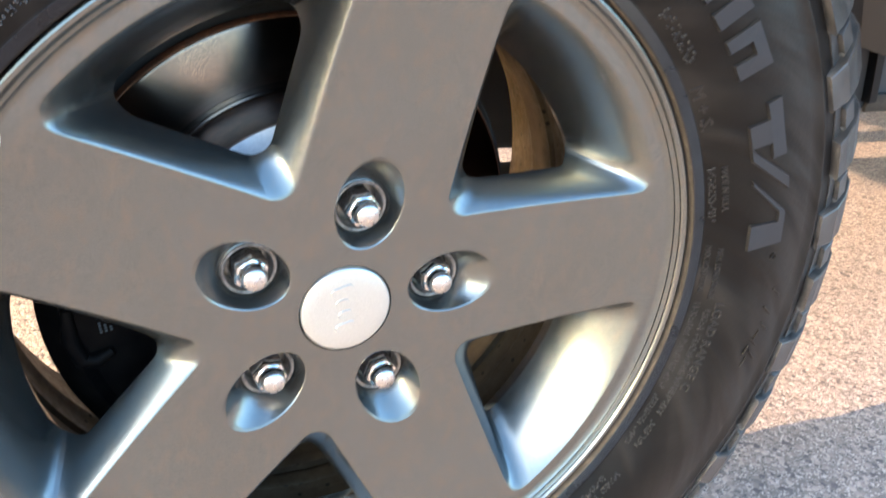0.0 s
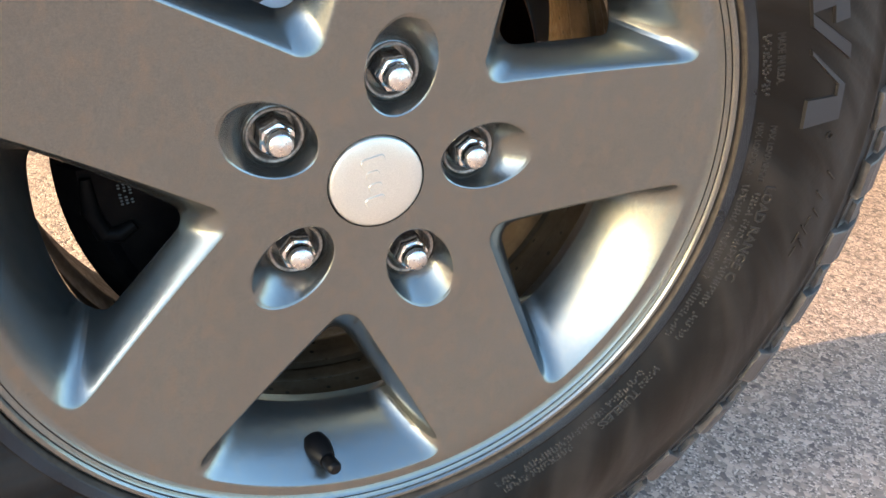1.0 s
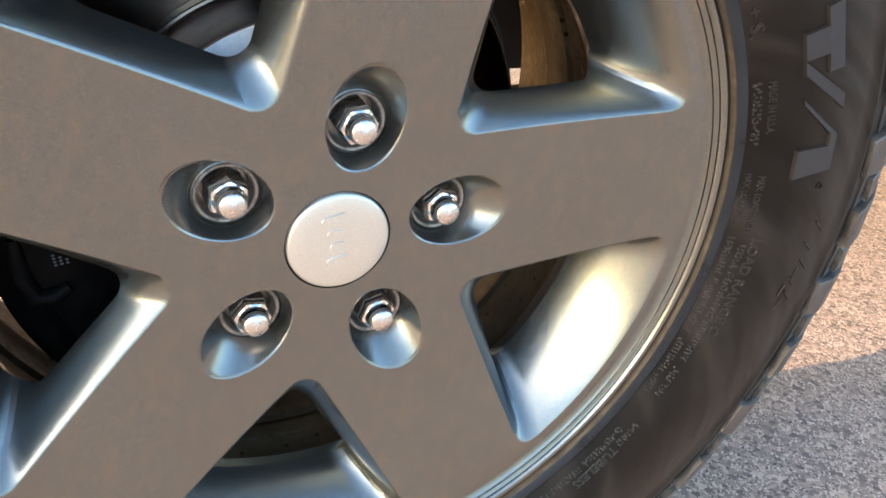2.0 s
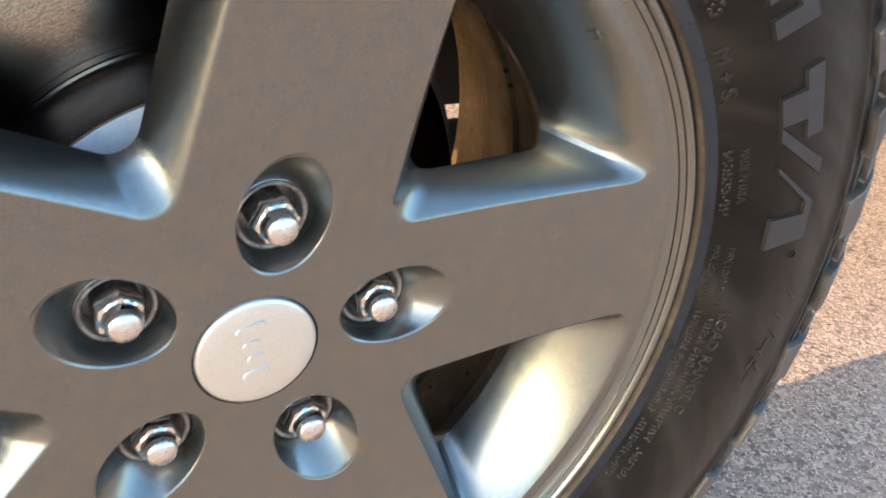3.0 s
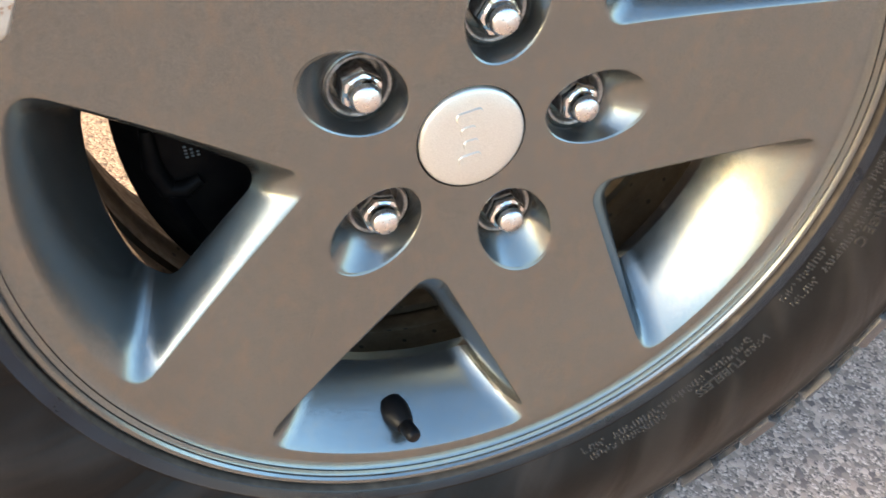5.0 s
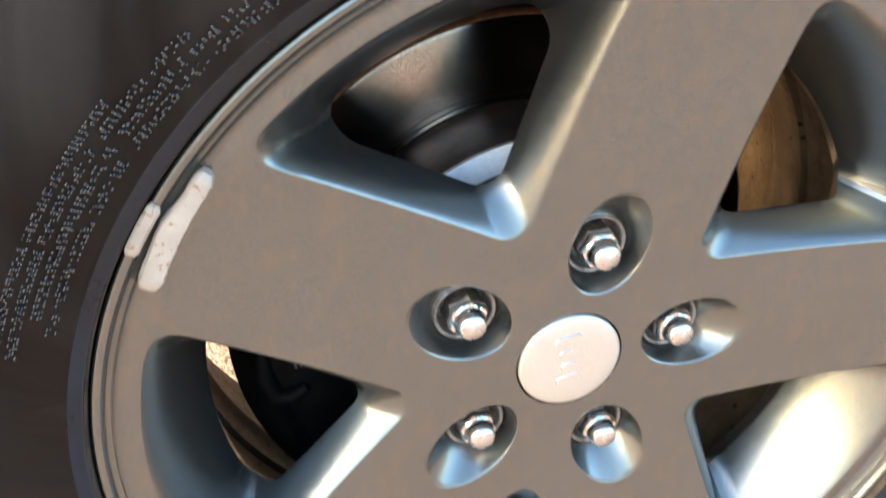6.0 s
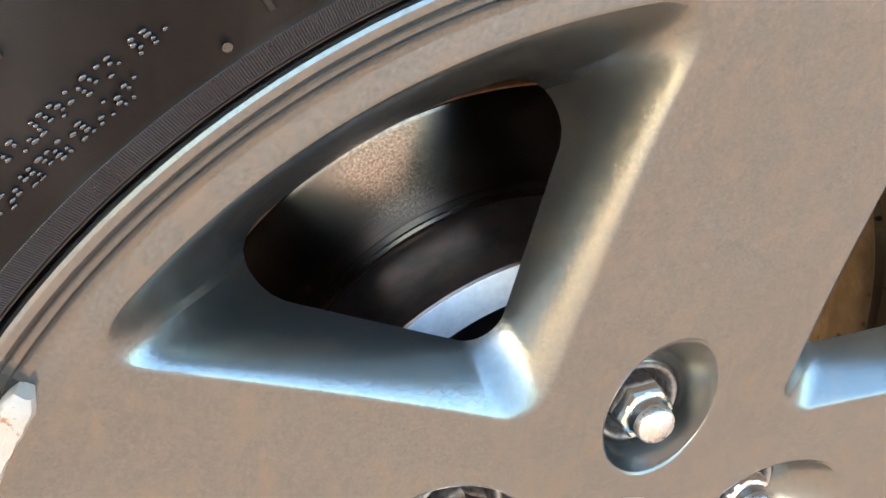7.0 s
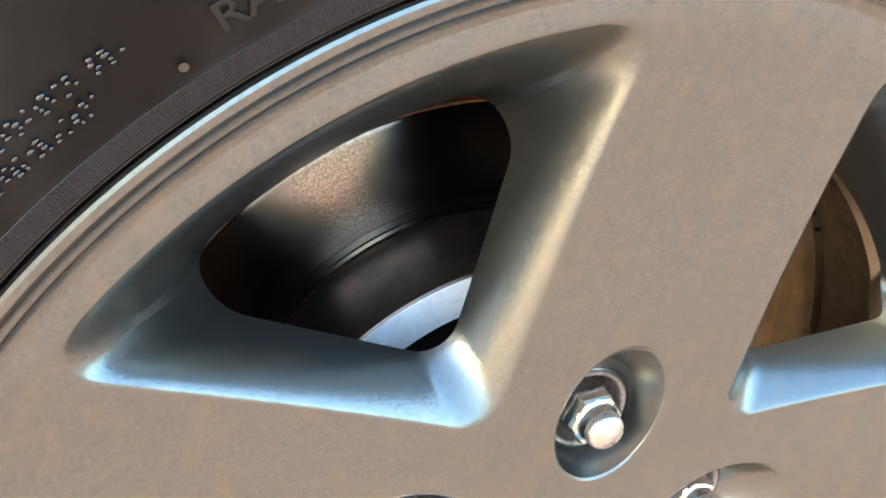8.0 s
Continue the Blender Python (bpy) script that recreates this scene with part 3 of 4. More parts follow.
def nut_body():
    """A hexagon with a bevelled front that runs into the neck of the tip."""
    bm = bmesh.new()
    rings = []
    # (depth, half width over the flats, corner radius, share of roundness)
    for y, flat, corner, round_ in ((0.0345, 0.0098, 0.0111, 0), (0.0086, 0.0098, 0.0111, 0), (0.0084, 0.0097, 0.0110, 0), (0.0071, 0.0090, 0.0101, 0), (0.0066, 0.0083, 0.0083, 1), (0.0062, 0.0080, 0.0080, 1), (0.0050, 0.0077, 0.0080, 1), (0.0028, 0.0075, 0.0080, 1)):
        ring = []
        for i in range(72):
            a = 2 * math.pi * i / 72
            b = (a + math.pi / 6) % (math.pi / 3) - math.pi / 6
            rad = min(flat / math.cos(b), corner) * (1 - round_) + flat * round_
            ring.append(bm.verts.new((rad * math.cos(a), y, rad * math.sin(a))))
        rings.append(ring)
    for p, q in zip(rings, rings[1:]):
        strip(bm, p, q)
    return bm


for k, ang in enumerate(SPOKES):
    nut = part("lug_nut", nut_body(), CHROME, wheel, "chrome hexagonal lug nut", sharp=28)
    nut.location = polar(0.0635, ang, 0.0006)
    nut.rotation_euler = (0, radians((17, 41, 8, 29, 52)[k]), 0)
    part("tip", lathe([(0.0, -0.0026), (0.0010, -0.0025), (0.0030, -0.0019), (0.0058, -0.0010), (0.0066, -0.0005), (0.0071, 0.0004), (0.0073, 0.0016), (0.0076, 0.0029)], 40), TIP, nut, "worn round nut tip", sharp=40)
    bore = part("nut_bore", lathe([(0.0169, 0.0170), (0.0167, 0.0156), (0.0161, 0.0150), (0.0152, 0.0151), (0.0146, 0.0157), (0.0143, 0.0170), (0.0142, 0.0330), (0.0140, 0.0342), (0.0100, 0.0345)], 48), RAW, wheel, "dirty bare metal bore round the lug nut", sharp=50)
    bore.location = polar(0.0635, ang, 0)

# valve stem
valve = part("valve_stem", lathe([(0.0, 0.006), (0.0074, 0.006), (0.0078, 0.002), (0.0076, -0.001), (0.0066, -0.0050), (0.0054, -0.0085), (0.0046, -0.0105), (0.0, -0.0105)], 32), BLACK, wheel, "black rubber tyre valve stem")
valve.location = polar(0.2004, -90.5, 0.0015)
valve.scale = (1.25, 1.25, 1.25)
valve.rotation_euler = (radians(-6), 0, radians(12))
part("valve_cap", lathe([(0.0, -0.0205), (0.0018, -0.0205), (0.0030, -0.0200), (0.0036, -0.0190), (0.0039, -0.0182), (0.0039, -0.0112), (0.0035, -0.0104), (0.0, -0.0102)], 28), BLACK, valve, "small black valve cap")

# balance weight and its clip


def bent_bar(r0, r1, a0, a1, y0, y1, steps=16, rough=0.0004):
    bm = bmesh.new()
    rings = []
    for k in range(steps + 1):
        a = a0 + (a1 - a0) * k / steps
        e = 0.0012 if k in (0, steps) else 0.0
        j = [random.uniform(-rough, rough) for _ in range(6)]
        w = 0.0012
        sec = [(r0 + w + e + j[0], y1), (r0 + e + j[1], y0 + w), (r0 + w + e, y0 + j[2] + e), (r1 - w - e, y0 + j[3] + e), (r1 - e + j[4], y0 + w), (r1 - w - e, y1)]
        rings.append([bm.verts.new(polar(r, a, y)) for r, y in sec])
    for p, q in zip(rings, rings[1:]):
        strip(bm, p, q)
    bm.faces.new(rings[0])
    bm.faces.new(list(reversed(rings[-1])))
    return bm


def weight_bar():
    """The weight's bar, set in where the clip passes its upper end."""
    bm = bmesh.new()
    rings = []
    steps = 26
    for k in range(steps + 1):
        t = k / steps
        a = 152.3 + 14.4 * t
        ease = min(1.0, max(0.0, (t - 0.22) / 0.30))
        ease = ease * ease * (3 - 2 * ease)
        r1 = 0.2243 - 0.0010 * math.sin(math.pi * t) + 0.0026 * ease * (1 - t) * 1.9
        r0 = 0.2160 - 0.0018 * t
        end = min(k, steps - k)
        e = (0.0016, 0.0005, 0.0)[min(end, 2)]
        j = [random.uniform(-0.00025, 0.00025) for _ in range(6)]
        w = 0.0011
        sec = [(r0 + w + e, -0.0175), (r0 + e + j[0], -0.0240), (r0 + w + e + j[1], -0.0272 + e), ((r0 + r1) / 2 + j[2], -0.0277 + e + j[3]), (r1 - w - e + j[4], -0.0274 + e), (r1 - e + j[5], -0.0255), (r1 - w - e, -0.0175)]
        rings.append([bm.verts.new(polar(r, a, y)) for r, y in sec])
    for p, q in zip(rings, rings[1:]):
        strip(bm, p, q)
    bm.faces.new(rings[0])
    bm.faces.new(list(reversed(rings[-1])))
    return bm


weight = part("balance_weight", weight_bar(), WEIGHT, wheel, "white balance weight spotted with rust", sharp=40)
part("clip", bent_bar(0.2278, 0.2336, 157.3, 163.2, -0.0290, -0.0220, 10, 0.0001), WEIGHT, weight, "pale steel clip over the rim edge")

# ---- tyre
SIDE = [(0.2300, -0.0080), (0.2334, -0.0150), (0.2338, -0.0225), (0.2341, -0.0260), (0.2345, -0.0281), (0.2352, -0.0293), (0.2413, -0.0319), (0.2420, -0.0317), (0.2428, -0.0322), (0.2490, -0.0357),
        (0.2560, -0.0398), (0.2640, -0.0432), (0.2730, -0.0462), (0.2830, -0.0480), (0.2930, -0.0488), (0.3030, -0.0486), (0.3150, -0.0472), (0.3254, -0.0450), (0.3264, -0.0458),
        (0.3288, -0.0452), (0.3298, -0.0434), (0.3402, -0.0392), (0.3510, -0.0334), (0.3609, -0.0256), (0.3688, -0.0165), (0.3737, -0.0045), (0.3771, 0.0175), (0.3786, 0.0475), (0.3791, 0.0800)]


def side_y(r):
    for (r0, y0), (r1, y1) in zip(SIDE[5:], SIDE[6:]):
        if r0 <= r <= r1:
            return y0 + (y1 - y0) * (r - r0) / (r1 - r0)
    return SIDE[5][1]


far_side = [(r, 0.160 - y) for r, y in reversed(SIDE[:-1])]
tyre = part("tyre", lathe(SIDE + far_side, 220), RUBBER, wheel, "black mud-terrain tyre with a dusty sidewall", sharp=60)

# raised lettering and marks on the sidewall


def text_faces(words, size, depth):
    cu = bpy.data.curves.new("words", "FONT")
    cu.body, cu.size, cu.extrude, cu.resolution_u = words, size, depth, 2
    cu.bevel_depth, cu.bevel_resolution, cu.offset = 0.028 * size, 1, -0.006 * size
    ob = bpy.data.objects.new("words", cu)
    scene.collection.objects.link(ob)
    me = bpy.data.meshes.new_from_object(ob.evaluated_get(bpy.context.evaluated_depsgraph_get()))
    bpy.data.objects.remove(ob)
    bm = bmesh.new()
    bm.from_mesh(me)
    bpy.data.meshes.remove(me)
    bpy.data.curves.remove(cu)
    return bm


def arc_text(words, size, r0, a0, stretch=1.0, depth=0.0006, label=""):
    """Raised words that run clockwise round the sidewall from angle a0, their tops outwards."""
    bm = text_faces(words, size, depth)
    for v in bm.verts:
        r = r0 + v.co.y
        a = a0 - math.degrees(v.co.x * stretch / r0)
        v.co = polar(r, a, side_y(r) - v.co.z)
    return part("raised_lettering", bm, GLOSS, tyre, label or "raised rubber lettering", smooth=False)


def arc_shape(points, r0, a0, depth=0.0012, name="raised_mark", mat=None):
    """A raised plain shape given as (along, outwards) points."""
    bm = bmesh.new()
    top, low = [], []
    for x, y in points:
        r = r0 + y
        a = a0 - math.degrees(x / r0)
        top.append(bm.verts.new(polar(r, a, side_y(r) - depth)))
        low.append(bm.verts.new(polar(r, a, side_y(r) + 0.0006)))
    bm.faces.new(top)
    strip(bm, top, low)
    return part(name, bm, mat or GLOSS, tyre, smooth=False)


def bar(x0, x1, y0, y1, lean=0.0):
    return [(x0, y0), (x1, y0), (x1 + lean, y1), (x0 + lean, y1)]


def bead_rows(name, rows, depth=0.0009, mat=None):
    """Small writing that cannot be read: rows of small raised knobs (radius, first angle, last angle, height)."""
    bm = bmesh.new()
    rnd = random.Random(5)

    def stroke(r, a, along, up, tall):
        """A small raised stroke with a rounded top, half sizes along and outwards."""
        rings = []
        for k, d in ((1.0, -0.0002), (0.88, 0.6 * tall), (0.5, tall)):
            ring = []
            for i in range(8):
                g = 2 * math.pi * (i + 0.5) / 8
                rr = r + up * k * math.sin(g)
                ring.append(bm.verts.new(polar(rr, a - math.degrees(along * k * math.cos(g) / r), side_y(rr) - d)))
            rings.append(ring)
        strip(bm, rings[0], rings[1])
        strip(bm, rings[1], rings[2])
        bm.faces.new(rings[2])

    for r0, a0, a1, h in rows:
        a = a0
        while a > a1:
            wide, thick = h * 0.46, h * 0.125
            if rnd.random() > 0.13:
                for j in (0.12, 0.37, 0.63, 0.88):
                    if rnd.random() < 0.75:
                        long_ = rnd.uniform(0.14, 0.30) * h
                        stroke(r0 + h * j, a - math.degrees(rnd.uniform(0.2, 0.8) * wide / r0), long_, thick * rnd.uniform(0.9, 1.4), depth * rnd.uniform(0.6, 1.1))
            a -= math.degrees((wide + 0.16 * h) / r0)
    return tagged(part(name, bm, mat or GLOSS, tyre, "small raised rubber lettering", sharp=85), kind="stuff")


arc_text("LOAD RANGE C", 0.0086, 0.2572, 6.9, 1.16)
arc_text("MADE IN U.S.A.", 0.0052, 0.2512, 30.6, 0.98)
arc_text("MAX. LOAD SINGLE", 0.0047, 0.2514, 16.4, 0.95)
arc_text("MAX. LOAD DUAL", 0.0047, 0.2442, 16.8, 0.95)
arc_text("M + S", 0.0094, 0.2440, 45.0, 1.35)
arc_text("TUBELESS", 0.0075, 0.2534, -32.0, 1.2)
arc_text("RADIAL", 0.0094, 0.2465, 127.6, 1.15)
bead_rows("small_lettering", [(0.2436, 30.6, 21.5, 0.0044), (0.2514, 5.5, -21.5, 0.0040), (0.2442, 6.5, -21.5, 0.0040)], 0.0005)
bead_rows("small_lettering", [(0.2534, -27.0, -31.0, 0.0040), (0.2475, -29.0, -60.0, 0.0042), (0.2529, -46.0, -59.0, 0.0042)], 0.0005)
bead_rows("small_lettering", [(0.2650, 173, 149.0, 0.0034), (0.2595, 174, 142.0, 0.0038), (0.2535, 170, 131.6, 0.0042), (0.2474, 172, 133.4, 0.0042)], 0.0012, GLINT)
bead_rows("small_lettering", [(0.2468, 58.5, 48.8, 0.0068)], 0.0008)
arc_shape([(0.0011 * math.cos(k * 0.7), 0.0011 * math.sin(k * 0.7)) for k in range(9)], 0.2450, 129.9, 0.0014, mat=GLINT)
arc_shape([(0.0009 * math.cos(k * 0.7), 0.0009 * math.sin(k * 0.7)) for k in range(9)], 0.2440, 37.5, 0.0010)


def block_mark(points, r0, a0, tall=0.0021, slope=0.0007):
    """A large plain block mark: raised, with sloped sides and a smooth top."""
    n = len(points)
    area = sum(points[i][0] * points[(i + 1) % n][1] - points[(i + 1) % n][0] * points[i][1] for i in range(n))
    turn = 1 if area > 0 else -1
    low, top = [], []
    bm = bmesh.new()
    for k in range(n):
        p, q, s = Vector(points[k - 1]), Vector(points[k]), Vector(points[(k + 1) % n])
        e, f = (q - p).normalized(), (s - q).normalized()
        ne, nf = Vector((-e.y, e.x)) * turn, Vector((-f.y, f.x)) * turn
        t = q + (ne + nf) / max(0.4, 1 + ne.dot(nf)) * slope
        for ring, v, d in ((low, q, -0.0004), (top, t, tall)):
            ring.append(bm.verts.new(polar(r0 + v.y, a0 - math.degrees(v.x / r0), side_y(r0 + v.y) - d)))
    strip(bm, low, top)
    bmesh.ops.triangulate(bm, faces=[bm.faces.new(top)])
    ob = part("raised_mark", bm, MARKED, tyre, "raised smooth block mark", smooth=False)
    ob.data.materials.append(GLOSS)
    for f in ob.data.polygons[:n]:
        f.material_index = 1
    return ob


MARK = (0.2680, 38.4)
block_mark([(0.0115, 0), (0.0290, 0), (0.0290, 0.0135), (0.0400, 0.0135), (0.0400, 0.0245), (0.0005, 0.0245), (0.0005, 0.0135), (0.0115, 0.0135)], *MARK)
block_mark([(0.0275, 0), (0.0375, 0), (0.0655, 0.0265), (0.0555, 0.0265)], *MARK)
block_mark([(0.0515, 0), (0.0560, 0), (0.0790, 0.0195), (0.0855, 0.0195), (0.0855, 0.0), (0.1060, 0), (0.1020, 0.0255), (0.0795, 0.0255)], *MARK)
block_mark([(-0.052, 0), (-0.042, 0), (-0.042, 0.0140), (-0.034, 0.0140), (-0.034, 0), (-0.022, 0), (-0.022, 0.0235), (-0.052, 0.0235)], *MARK)
block_mark([(-0.073, 0), (-0.060, 0), (-0.060, 0.0235), (-0.073, 0.0235)], *MARK)
block_mark([(-0.112, 0), (-0.081, 0), (-0.081, 0.0235), (-0.112, 0.0235)], *MARK)
arc_shape(bar(0, 0.0145, 0, 0.0026, 0.001), 0.2685, 139.5, 0.0015)
arc_shape(bar(-0.002, 0.0000, 0.004, 0.026, -0.003), 0.2685, 139.5, 0.0007, mat=RUBBER)
for k, (a, r) in enumerate(((9.3, 0.2985), (6.5, 0.2950), (3.9, 0.2980), (1.4, 0.2935), (-0.6, 0.2965))):
    arc_shape([(0, 0), (0.0009, -0.0003), (0.0075, 0.0085), (0.0066, 0.0088)], r, a, 0.0011)
    arc_shape([(0, 0), (0.0003, 0.0009), (0.0085, -0.0010), (0.0083, -0.0018)], r, a - 1.2, 0.0010) if k > 1 else None
bm = bmesh.new()
cols = []
for k in range(24):
    g = 2 * math.pi * k / 24
    cols.append([bm.verts.new(polar(0.2905 + rr * math.sin(g), 14.4 - math.degrees(rr * math.cos(g) / 0.296), side_y(0.2905 + rr * math.sin(g)) - dd)) for rr, dd in ((0.0024, -0.0003), (0.0024, 0.0009), (0.0017, 0.0009), (0.0017, -0.0003))])
for k in range(24):
    strip(bm, cols[k], cols[(k + 1) % 24], False)
part("raised_mark", bm, RUBBER, tyre, smooth=False)

part("dusty_bead_edge", lathe([(0.2338, -0.0250), (0.2340, -0.0264), (0.2343, -0.0282), (0.2350, -0.0294)], 200), DUSTY, tyre, "tan dust on the tyre beside the rim")

# fine radial ribs on the bead band
bm = bmesh.new()
RIBS = 2400
for k in range(RIBS):
    a = 360 * k / RIBS
    h = 0.042
    vs = []
    for r, y in ((0.2358, -0.0297), (0.2411, -0.0319)):
        vs.append([bm.verts.new(polar(r, a - h, y + 0.0001)), bm.verts.new(polar(r, a, y - 0.00022)), bm.verts.new(polar(r, a + h, y + 0.0001))])
    strip(bm, vs[0], vs[1], False)
ribs = part("bead_ribs", bm, BEAD, tyre, smooth=False)
part("bead_band", lathe([(0.2351, -0.0292), (0.2355, -0.0296), (0.2410, -0.0319), (0.2413, -0.0317)], 200), BEAD, tyre, "smooth grey rubber band beside the rim")
ribs["kind"] = "stuff"

# tread blocks
TREAD = 40


def slab(bm, sec, width, skew, centre=0.0, taper=1.0):
    """Adds a lug to bm: a section of (radius, y) points swept over width degrees, slanted across the tread."""
    ends = []
    for sgn, drop in ((-0.5, 0.0026), (-0.44, 0.0), (0.46, 0.0004), (0.5, 0.0016)):
        ring = []
        for r, y in sec:
            share = min(1.0, max(0.0, (r - 0.330) / 0.050))
            a = centre + sgn * width * (taper + (1 - taper) * share) + skew * (y + 0.035) / 0.07
            ring.append(bm.verts.new(polar(r - drop * share, a, y + drop * 0.6 * (1 - share))))
        ends.append(ring)
    for p, q in zip(ends, ends[1:]):
        strip(bm, p, q)
    bm.faces.new(ends[0])
    bm.faces.new(list(reversed(ends[-1])))


def shoulder_block(pitch_, skew, long_):
    """A shoulder lug: a wide plate that wraps from the sidewall on to the tread, a lower narrow one beside it, and a bridge in the groove."""
    bm = bmesh.new()
    foot = 0.3335 if long_ else 0.3410
    slab(bm, [(foot, -0.0400), (foot + 0.0012, -0.0458), (0.3520, -0.0424), (0.3660, -0.0352), (0.3700, -0.0322), (0.3808, -0.0240), (0.3864, -0.0120), (0.3894, 0.0040), (0.3898, 0.0300), (0.3720, 0.0300), (0.3600, -0.0100), (0.3440, -0.0280)],
         pitch_ * 0.57, skew, -0.21 * pitch_, 0.86)
    slab(bm, [(0.3500, -0.0330), (0.3512, -0.0404), (0.3640, -0.0345), (0.3672, -0.0310), (0.3745, -0.0225), (0.3795, -0.0115), (0.3828, 0.0035), (0.3840, 0.0280), (0.3720, 0.0280), (0.3600, -0.0100), (0.3540, -0.0200)],
         pitch_ * 0.33, skew * 1.15, 0.26 * pitch_, 0.80)
    slab(bm, [(0.3420, -0.0340), (0.3425, -0.0400), (0.3540, -0.0352), (0.3650, -0.0250), (0.3720, -0.0130), (0.3600, -0.0050), (0.3500, -0.0200)], pitch_ * 0.96, skew, 0.02 * pitch_)
    return bm


def inner_block(width, y0, y1, skew):
    bm = bmesh.new()
    bot, top = [], []
    for sa, y in ((-0.5, y0), (0.5, y0), (0.5, (y0 + y1) / 2), (0.5, y1), (-0.5, y1), (-0.5, (y0 + y1) / 2)):
        a = sa * width + skew * (y - y0) / (y1 - y0) + (0.9 if y not in (y0, y1) else 0)
        bot.append(bm.verts.new(polar(0.3767, a, y - 0.0025)))
        top.append(bm.verts.new(polar(0.3870, a * 0.97, y - 0.0025)))
    bm.faces.new(top)
    strip(bm, top, bot)
    return bm


def ring_of(makers, name, count, phase=0.0):
    for k in range(count):
        ob = new(name, makers[k % len(makers)])
        ob.parent = tyre
        ob.rotation_euler = (0, radians(-(360 / count * k + phase)), 0)


def mesh_only(bm, mat):
    ob = part("piece", bm, mat, None, smooth=False)
    me = ob.data
    bpy.data.objects.remove(ob)
    return me


pitch = 360 / TREAD
long_b, short_b = mesh_only(shoulder_block(pitch, 3.6, True), LUG), mesh_only(shoulder_block(pitch, 3.6, False), LUG)
ring_of([long_b, short_b], "shoulder_block", TREAD)
row_a, row_b = mesh_only(inner_block(pitch * 0.72, 0.040, 0.078, 2.2), LUG), mesh_only(inner_block(pitch * 0.72, 0.087, 0.125, -2.2), LUG)
ring_of([row_a], "tread_block", TREAD, pitch * 0.4)
ring_of([row_b], "tread_block", TREAD, pitch * 0.1)
bm = bmesh.new()
for k in range(TREAD):
    b2 = shoulder_block(pitch, 3.6, True)
    me = bpy.data.meshes.new("tmp")
    b2.to_mesh(me)
    b2.free()
    m = Matrix.Rotation(radians(-pitch * k), 4, "Y") @ Matrix.Translation((0, 0.165, 0)) @ Matrix.Scale(-1, 4, (0, 1, 0))
    me.transform(m)
    bm.from_mesh(me)
    bpy.data.meshes.remove(me)
inner = part("inner_shoulder", bm, RUBBER, tyre, smooth=False)
inner["kind"] = "stuff"

# ---------------------------------------------------------------- brake

disc = thing("brake_disc", "dark steel brake disc with rust-tinged friction ring", "brake disc", (0, 0, AXLE), (0, SPIN, 0))
part("friction_ring", lathe([(0.1094, 0.0995), (0.1099, 0.0986), (0.1112, 0.0981), (0.1126, 0.0985), (0.1132, 0.0992), (0.1160, 0.0996), (0.1166, 0.0990), (0.1545, 0.0990), (0.1562, 0.0996), (0.1566, 0.1005), (0.1566, 0.1130), (0.100, 0.1130)], 180), DISC, disc, "scored steel friction ring with light rust and a painted gleam", sharp=30)
part("rusty_edge", lathe([(0.1567, 0.0998), (0.1574, 0.1002), (0.1578, 0.1012), (0.1578, 0.1100), (0.1567, 0.1110)], 180), RUST, disc, "orange rust on the disc's outer edge")
part("hat", lathe([(0.0945, 0.0505), (0.1080, 0.0500), (0.1092, 0.0512), (0.1096, 0.0540), (0.1096, 0.0800), (0.1092, 0.0960), (0.1095, 0.0990)], 160), HAT, disc, "dark rusty disc hat")
part("hat_ring", lathe([(0.0940, 0.0496), (0.1084, 0.0494), (0.1086, 0.0500), (0.0940, 0.0502)], 140, True), STEEL, disc, "bright machined ring")
part("hub_plate", lathe([(0.0, 0.0560), (0.0942, 0.0560), (0.0945, 0.0500)], 80), HAT, disc)

part("backing_plate", lathe([(0.060, 0.118), (0.1610, 0.118), (0.1640, 0.1150), (0.1655, 0.1150), (0.1655, 0.1210), (0.060, 0.1210)], 120, True), UNDER, disc, "dark pressed backing plate")

MARKING = material("grey_marking", (0.045, 0.048, 0.05), 0.7)[0]
caliper = thing("brake_caliper", "black cast brake caliper beside the disc", "brake caliper", (0, 0, AXLE), (0, SPIN, 0))


def arc_block(r0, r1, a0, a1, y0, y1, bev=0.004, steps=14):
    bm = bmesh.new()
    rings = []
    for k in range(steps + 1):
        a = a0 + (a1 - a0) * k / steps
        e = bev if k in (0, steps) else 0
        sec = [(r0 + bev, y0 + e), (r1 - bev, y0 + e), (r1 - e, y0 + bev), (r1 - e, y1 - bev), (r1 - bev, y1 - e), (r0 + bev, y1 - e), (r0 + e, y1 - bev), (r0 + e, y0 + bev)]
        rings.append([bm.verts.new(polar(r, a, y)) for r, y in sec])
    for p, q in zip(rings, rings[1:]):
        strip(bm, p, q)
    bm.faces.new(rings[0])
    bm.faces.new(list(reversed(rings[-1])))
    return bm


part("bridge", arc_block(0.120, 0.1735, 183, 252, 0.060, 0.150, 0.006, 24), CALIPER, caliper)
part("outer_jaw", arc_block(0.088, 0.1705, 186, 250, 0.052, 0.090, 0.010, 24), CALIPER, caliper)


RIDGE = [(-0.154, 0.051, -0.028), (-0.15, 0.051, -0.049), (-0.142, 0.051, -0.063), (-0.133, 0.051, -0.063), (-0.125, 0.051, -0.056)]


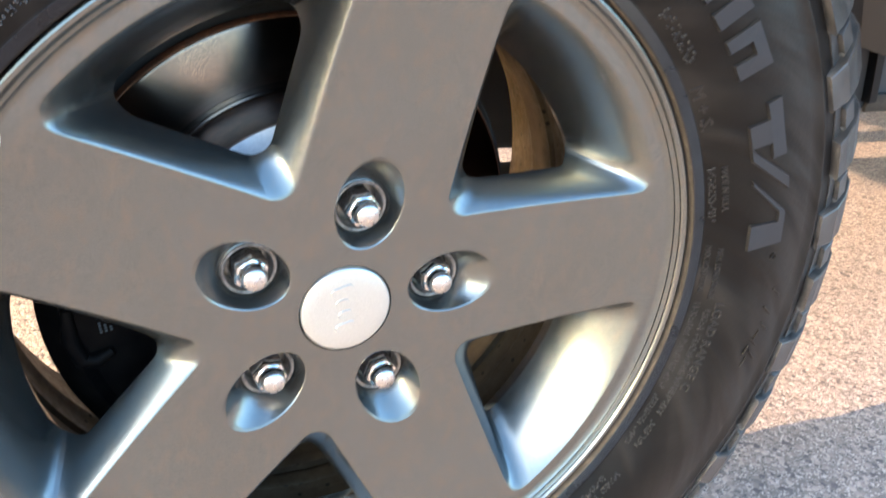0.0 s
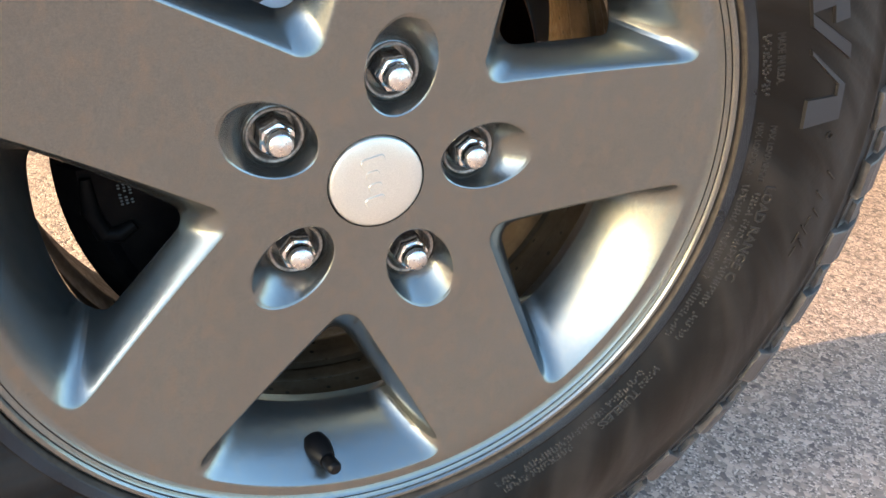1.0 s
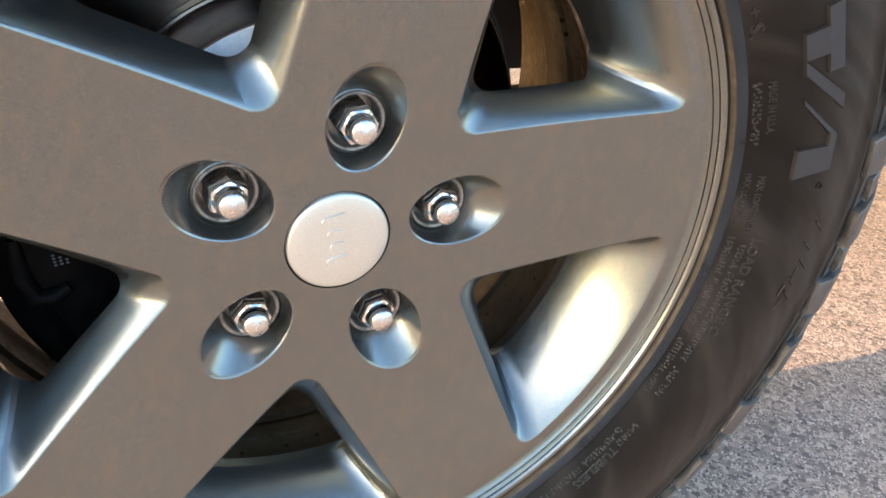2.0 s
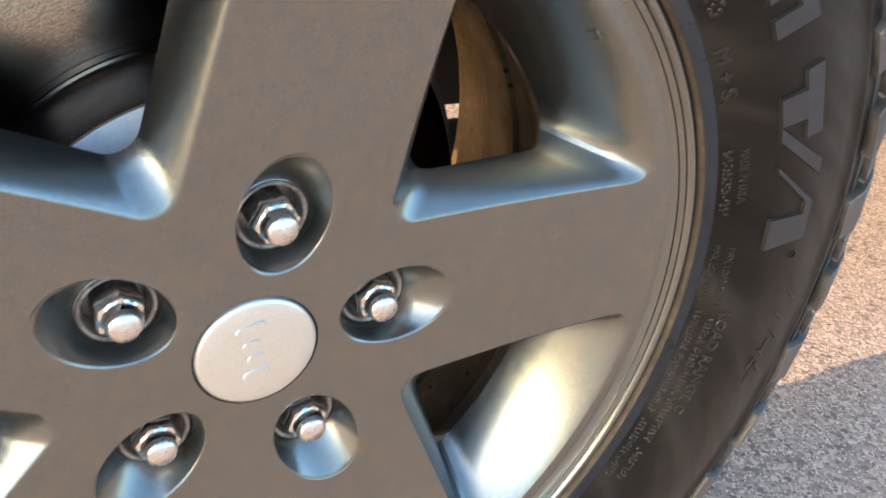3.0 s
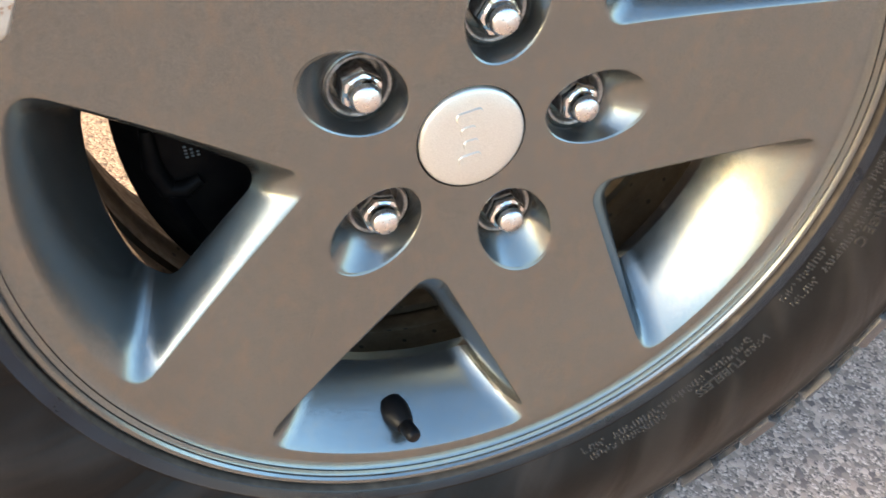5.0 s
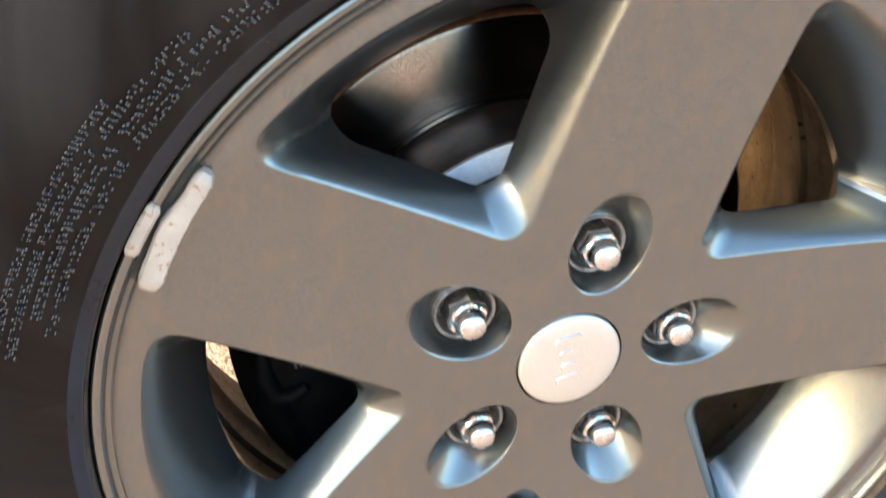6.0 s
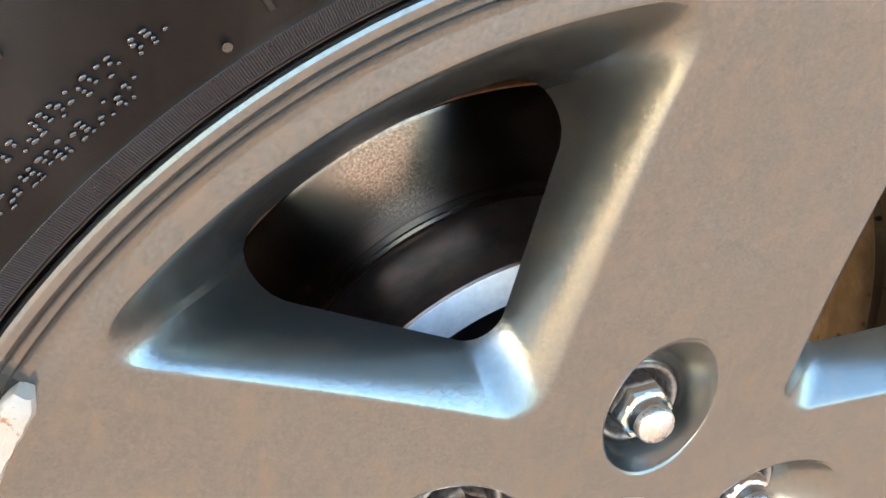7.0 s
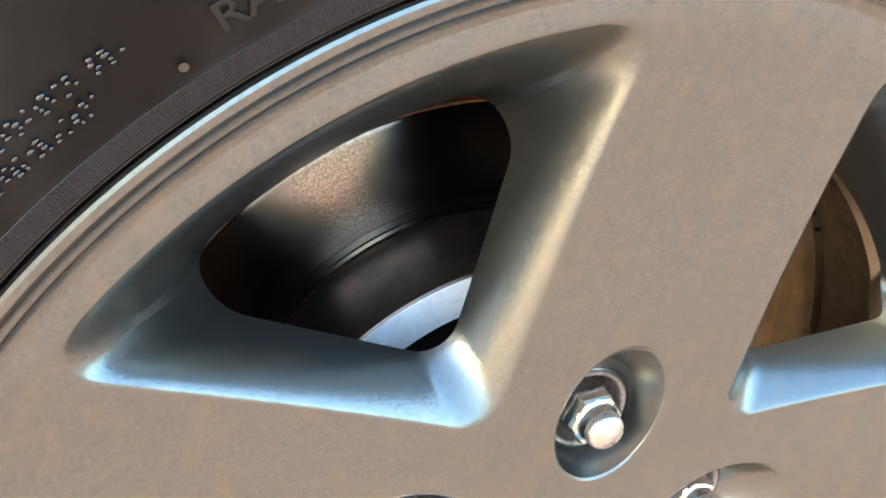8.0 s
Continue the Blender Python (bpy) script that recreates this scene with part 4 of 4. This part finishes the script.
def cast_ridge(points, radius):
    """A rounded ridge that follows points on the jaw's face."""
    bm = bmesh.new()
    rings = []
    for k, p in enumerate(points):
        q = Vector(points[min(k + 1, len(points) - 1)]) - Vector(points[max(k - 1, 0)])
        side = Vector((q.z, 0, -q.x)).normalized()
        w = radius * (0.6 if k in (0, len(points) - 1) else 1.0)
        rings.append([bm.verts.new(Vector(p) + side * w * math.cos(g) + Vector((0, -w * math.sin(g), 0))) for g in (math.pi * i / 8 for i in range(9))])
    for p, q in zip(rings, rings[1:]):
        strip(bm, p, q, False)
    bm.faces.new(rings[0])
    bm.faces.new(rings[-1])
    return bm


part("rib", cast_ridge(RIDGE, 0.0055), CALIPER, caliper)
part("rib", arc_block(0.150, 0.162, 200, 236, 0.046, 0.058, 0.006, 20), CALIPER, caliper)
for k in range(7):
    for row in range(3):
        if (k + row) % 5 != 4:
            part("cast_marking", arc_block(0.1330 + 0.0030 * row, 0.1347 + 0.0030 * row, 193.0 + 0.85 * k, 193.45 + 0.85 * k, 0.0512, 0.0525, 0.0003, 2), MARKING, caliper, "small grey cast marking")

# ---------------------------------------------------------------- the vehicle round the wheel

vehicle = thing("vehicle", "grey off-road vehicle body over the wheel", "car", (0, 0, 0))


def side_panel(y0, y1, arch=0.535, x0=-0.95, x1=3.2, sill=0.455, top=1.75):
    pts = [(x1, sill), (x1, top), (x0, top), (x0, sill + 0.1)]
    a_end = math.asin((sill - AXLE) / arch)
    n = 40
    for k in range(n + 1):
        a = math.pi - a_end - (math.pi - 2 * a_end) * k / n
        pts.append((arch * math.cos(a), AXLE + arch * math.sin(a)))
    bm = bmesh.new()
    f = [bm.verts.new((x, y0, z)) for x, z in pts]
    b = [bm.verts.new((x, y1, z)) for x, z in pts]
    bm.faces.new(f)
    bm.faces.new(list(reversed(b)))
    strip(bm, f, b)
    return bm


part("body_side", side_panel(0.12, 0.16), BODY, vehicle, smooth=False)
part("sill_edge", box_bm(0.545, 3.2, 0.114, 0.1195, 0.452, 0.470, 0.002), DUSTY, vehicle, "brown dusty lower edge of the body")
part("arch_seal", lathe([(0.547, 0.110), (0.556, 0.110), (0.556, 0.1195), (0.547, 0.1195)], 24, True, 8, 27), BLACK, vehicle, "black rubber seal round the wheel arch").location = (0, 0, AXLE)
part("far_side", side_panel(1.66, 1.70), BODY, vehicle, smooth=False)
part("roof", box_bm(-0.95, 3.2, 0.12, 1.70, 1.752, 1.80), BODY, vehicle, smooth=False)
part("tail", box_bm(-0.98, -0.952, 0.12, 1.70, 0.67, 1.75), BODY, vehicle, smooth=False)
part("front", box_bm(3.202, 3.24, 0.12, 1.70, 0.45, 1.75), BODY, vehicle, smooth=False)
part("floor_pan", box_bm(-0.95, 3.2, 0.162, 1.658, 0.67, 0.70), UNDER, vehicle, smooth=False)
part("wheel_liner", lathe([(0.540, 0.10), (0.545, 0.162), (0.545, 0.40), (0.20, 0.41)], 60, False, 30, 150), UNDER, vehicle).location = (0, 0, AXLE)
flare = lathe([(0.530, 0.117), (0.506, -0.108), (0.508, -0.122), (0.522, -0.127), (0.560, -0.110), (0.602, 0.030), (0.615, 0.117)], 72, True, 14, 170)
part("fender_flare", flare, FLARE, vehicle, "dark grey plastic fender flare", sharp=70).location = (0, 0, AXLE)
part("bumper", box_bm(-1.16, -0.985, 0.22, 1.86, 0.66, 0.92, 0.03), FLARE, vehicle, "dark grey steel bumper")
# unseen drum on a rod, added to throw a shadow band across the ground
part("shadow_drum", lathe([(0.0, 0.875), (0.075, 0.88), (0.085, 0.895), (0.085, 1.045), (0.075, 1.06), (0.0, 1.065)], 32), UNDER, vehicle, "unseen dark drum added to cast a shadow").location = (0, 0, AXLE + 0.04)
part("shadow_drum_hanger", tube_bm((0, 0.97, AXLE + 0.12), (0, 0.97, 0.672), 0.006, 10), UNDER, vehicle)
part("shock_absorber", tube_bm((0.16, 0.34, 0.36), (0.16, 0.38, 0.95), 0.032), UNDER, vehicle)
part("spring_bracket", box_bm(0.10, 0.30, 0.26, 0.30, 0.378, 0.52, 0.01), UNDER, vehicle)
part("shock_mount", box_bm(0.10, 0.31, 0.26, 0.30, 0.312, 0.354, 0.008), UNDER, vehicle)
part("frame_rail", box_bm(-0.9, 3.2, 0.42, 0.50, 0.60, 0.67, 0.01), UNDER, vehicle)
part("frame_rail", box_bm(-0.9, 3.2, 1.20, 1.28, 0.55, 0.67, 0.01), UNDER, vehicle)
for y_in, y_out in ((0.20, -0.03), (1.40, 1.63)):
    y_mid, sgn = (y_in + y_out) / 2, (1 if y_out > y_in else -1)
    prof = [(0.10, y_mid), (0.20, y_out - 0.03 * sgn), (0.235, y_out - 0.01 * sgn), (0.30, y_out), (0.36, y_out - 0.01 * sgn), (0.395, y_out - 0.05 * sgn), (0.395, y_in + 0.03 * sgn), (0.36, y_in), (0.22, y_in + 0.01 * sgn)]
    part("front_wheel", lathe(prof, 60, True), UNDER, vehicle, "dark front wheel").location = (2.42, 0, AXLE)
part("far_wheel", lathe([(0.20, 1.54), (0.352, 1.54), (0.387, 1.57), (0.387, 1.74), (0.352, 1.77), (0.10, 1.74), (0.10, 1.58)], 60, True), UNDER, vehicle).location = (0, 0, AXLE)
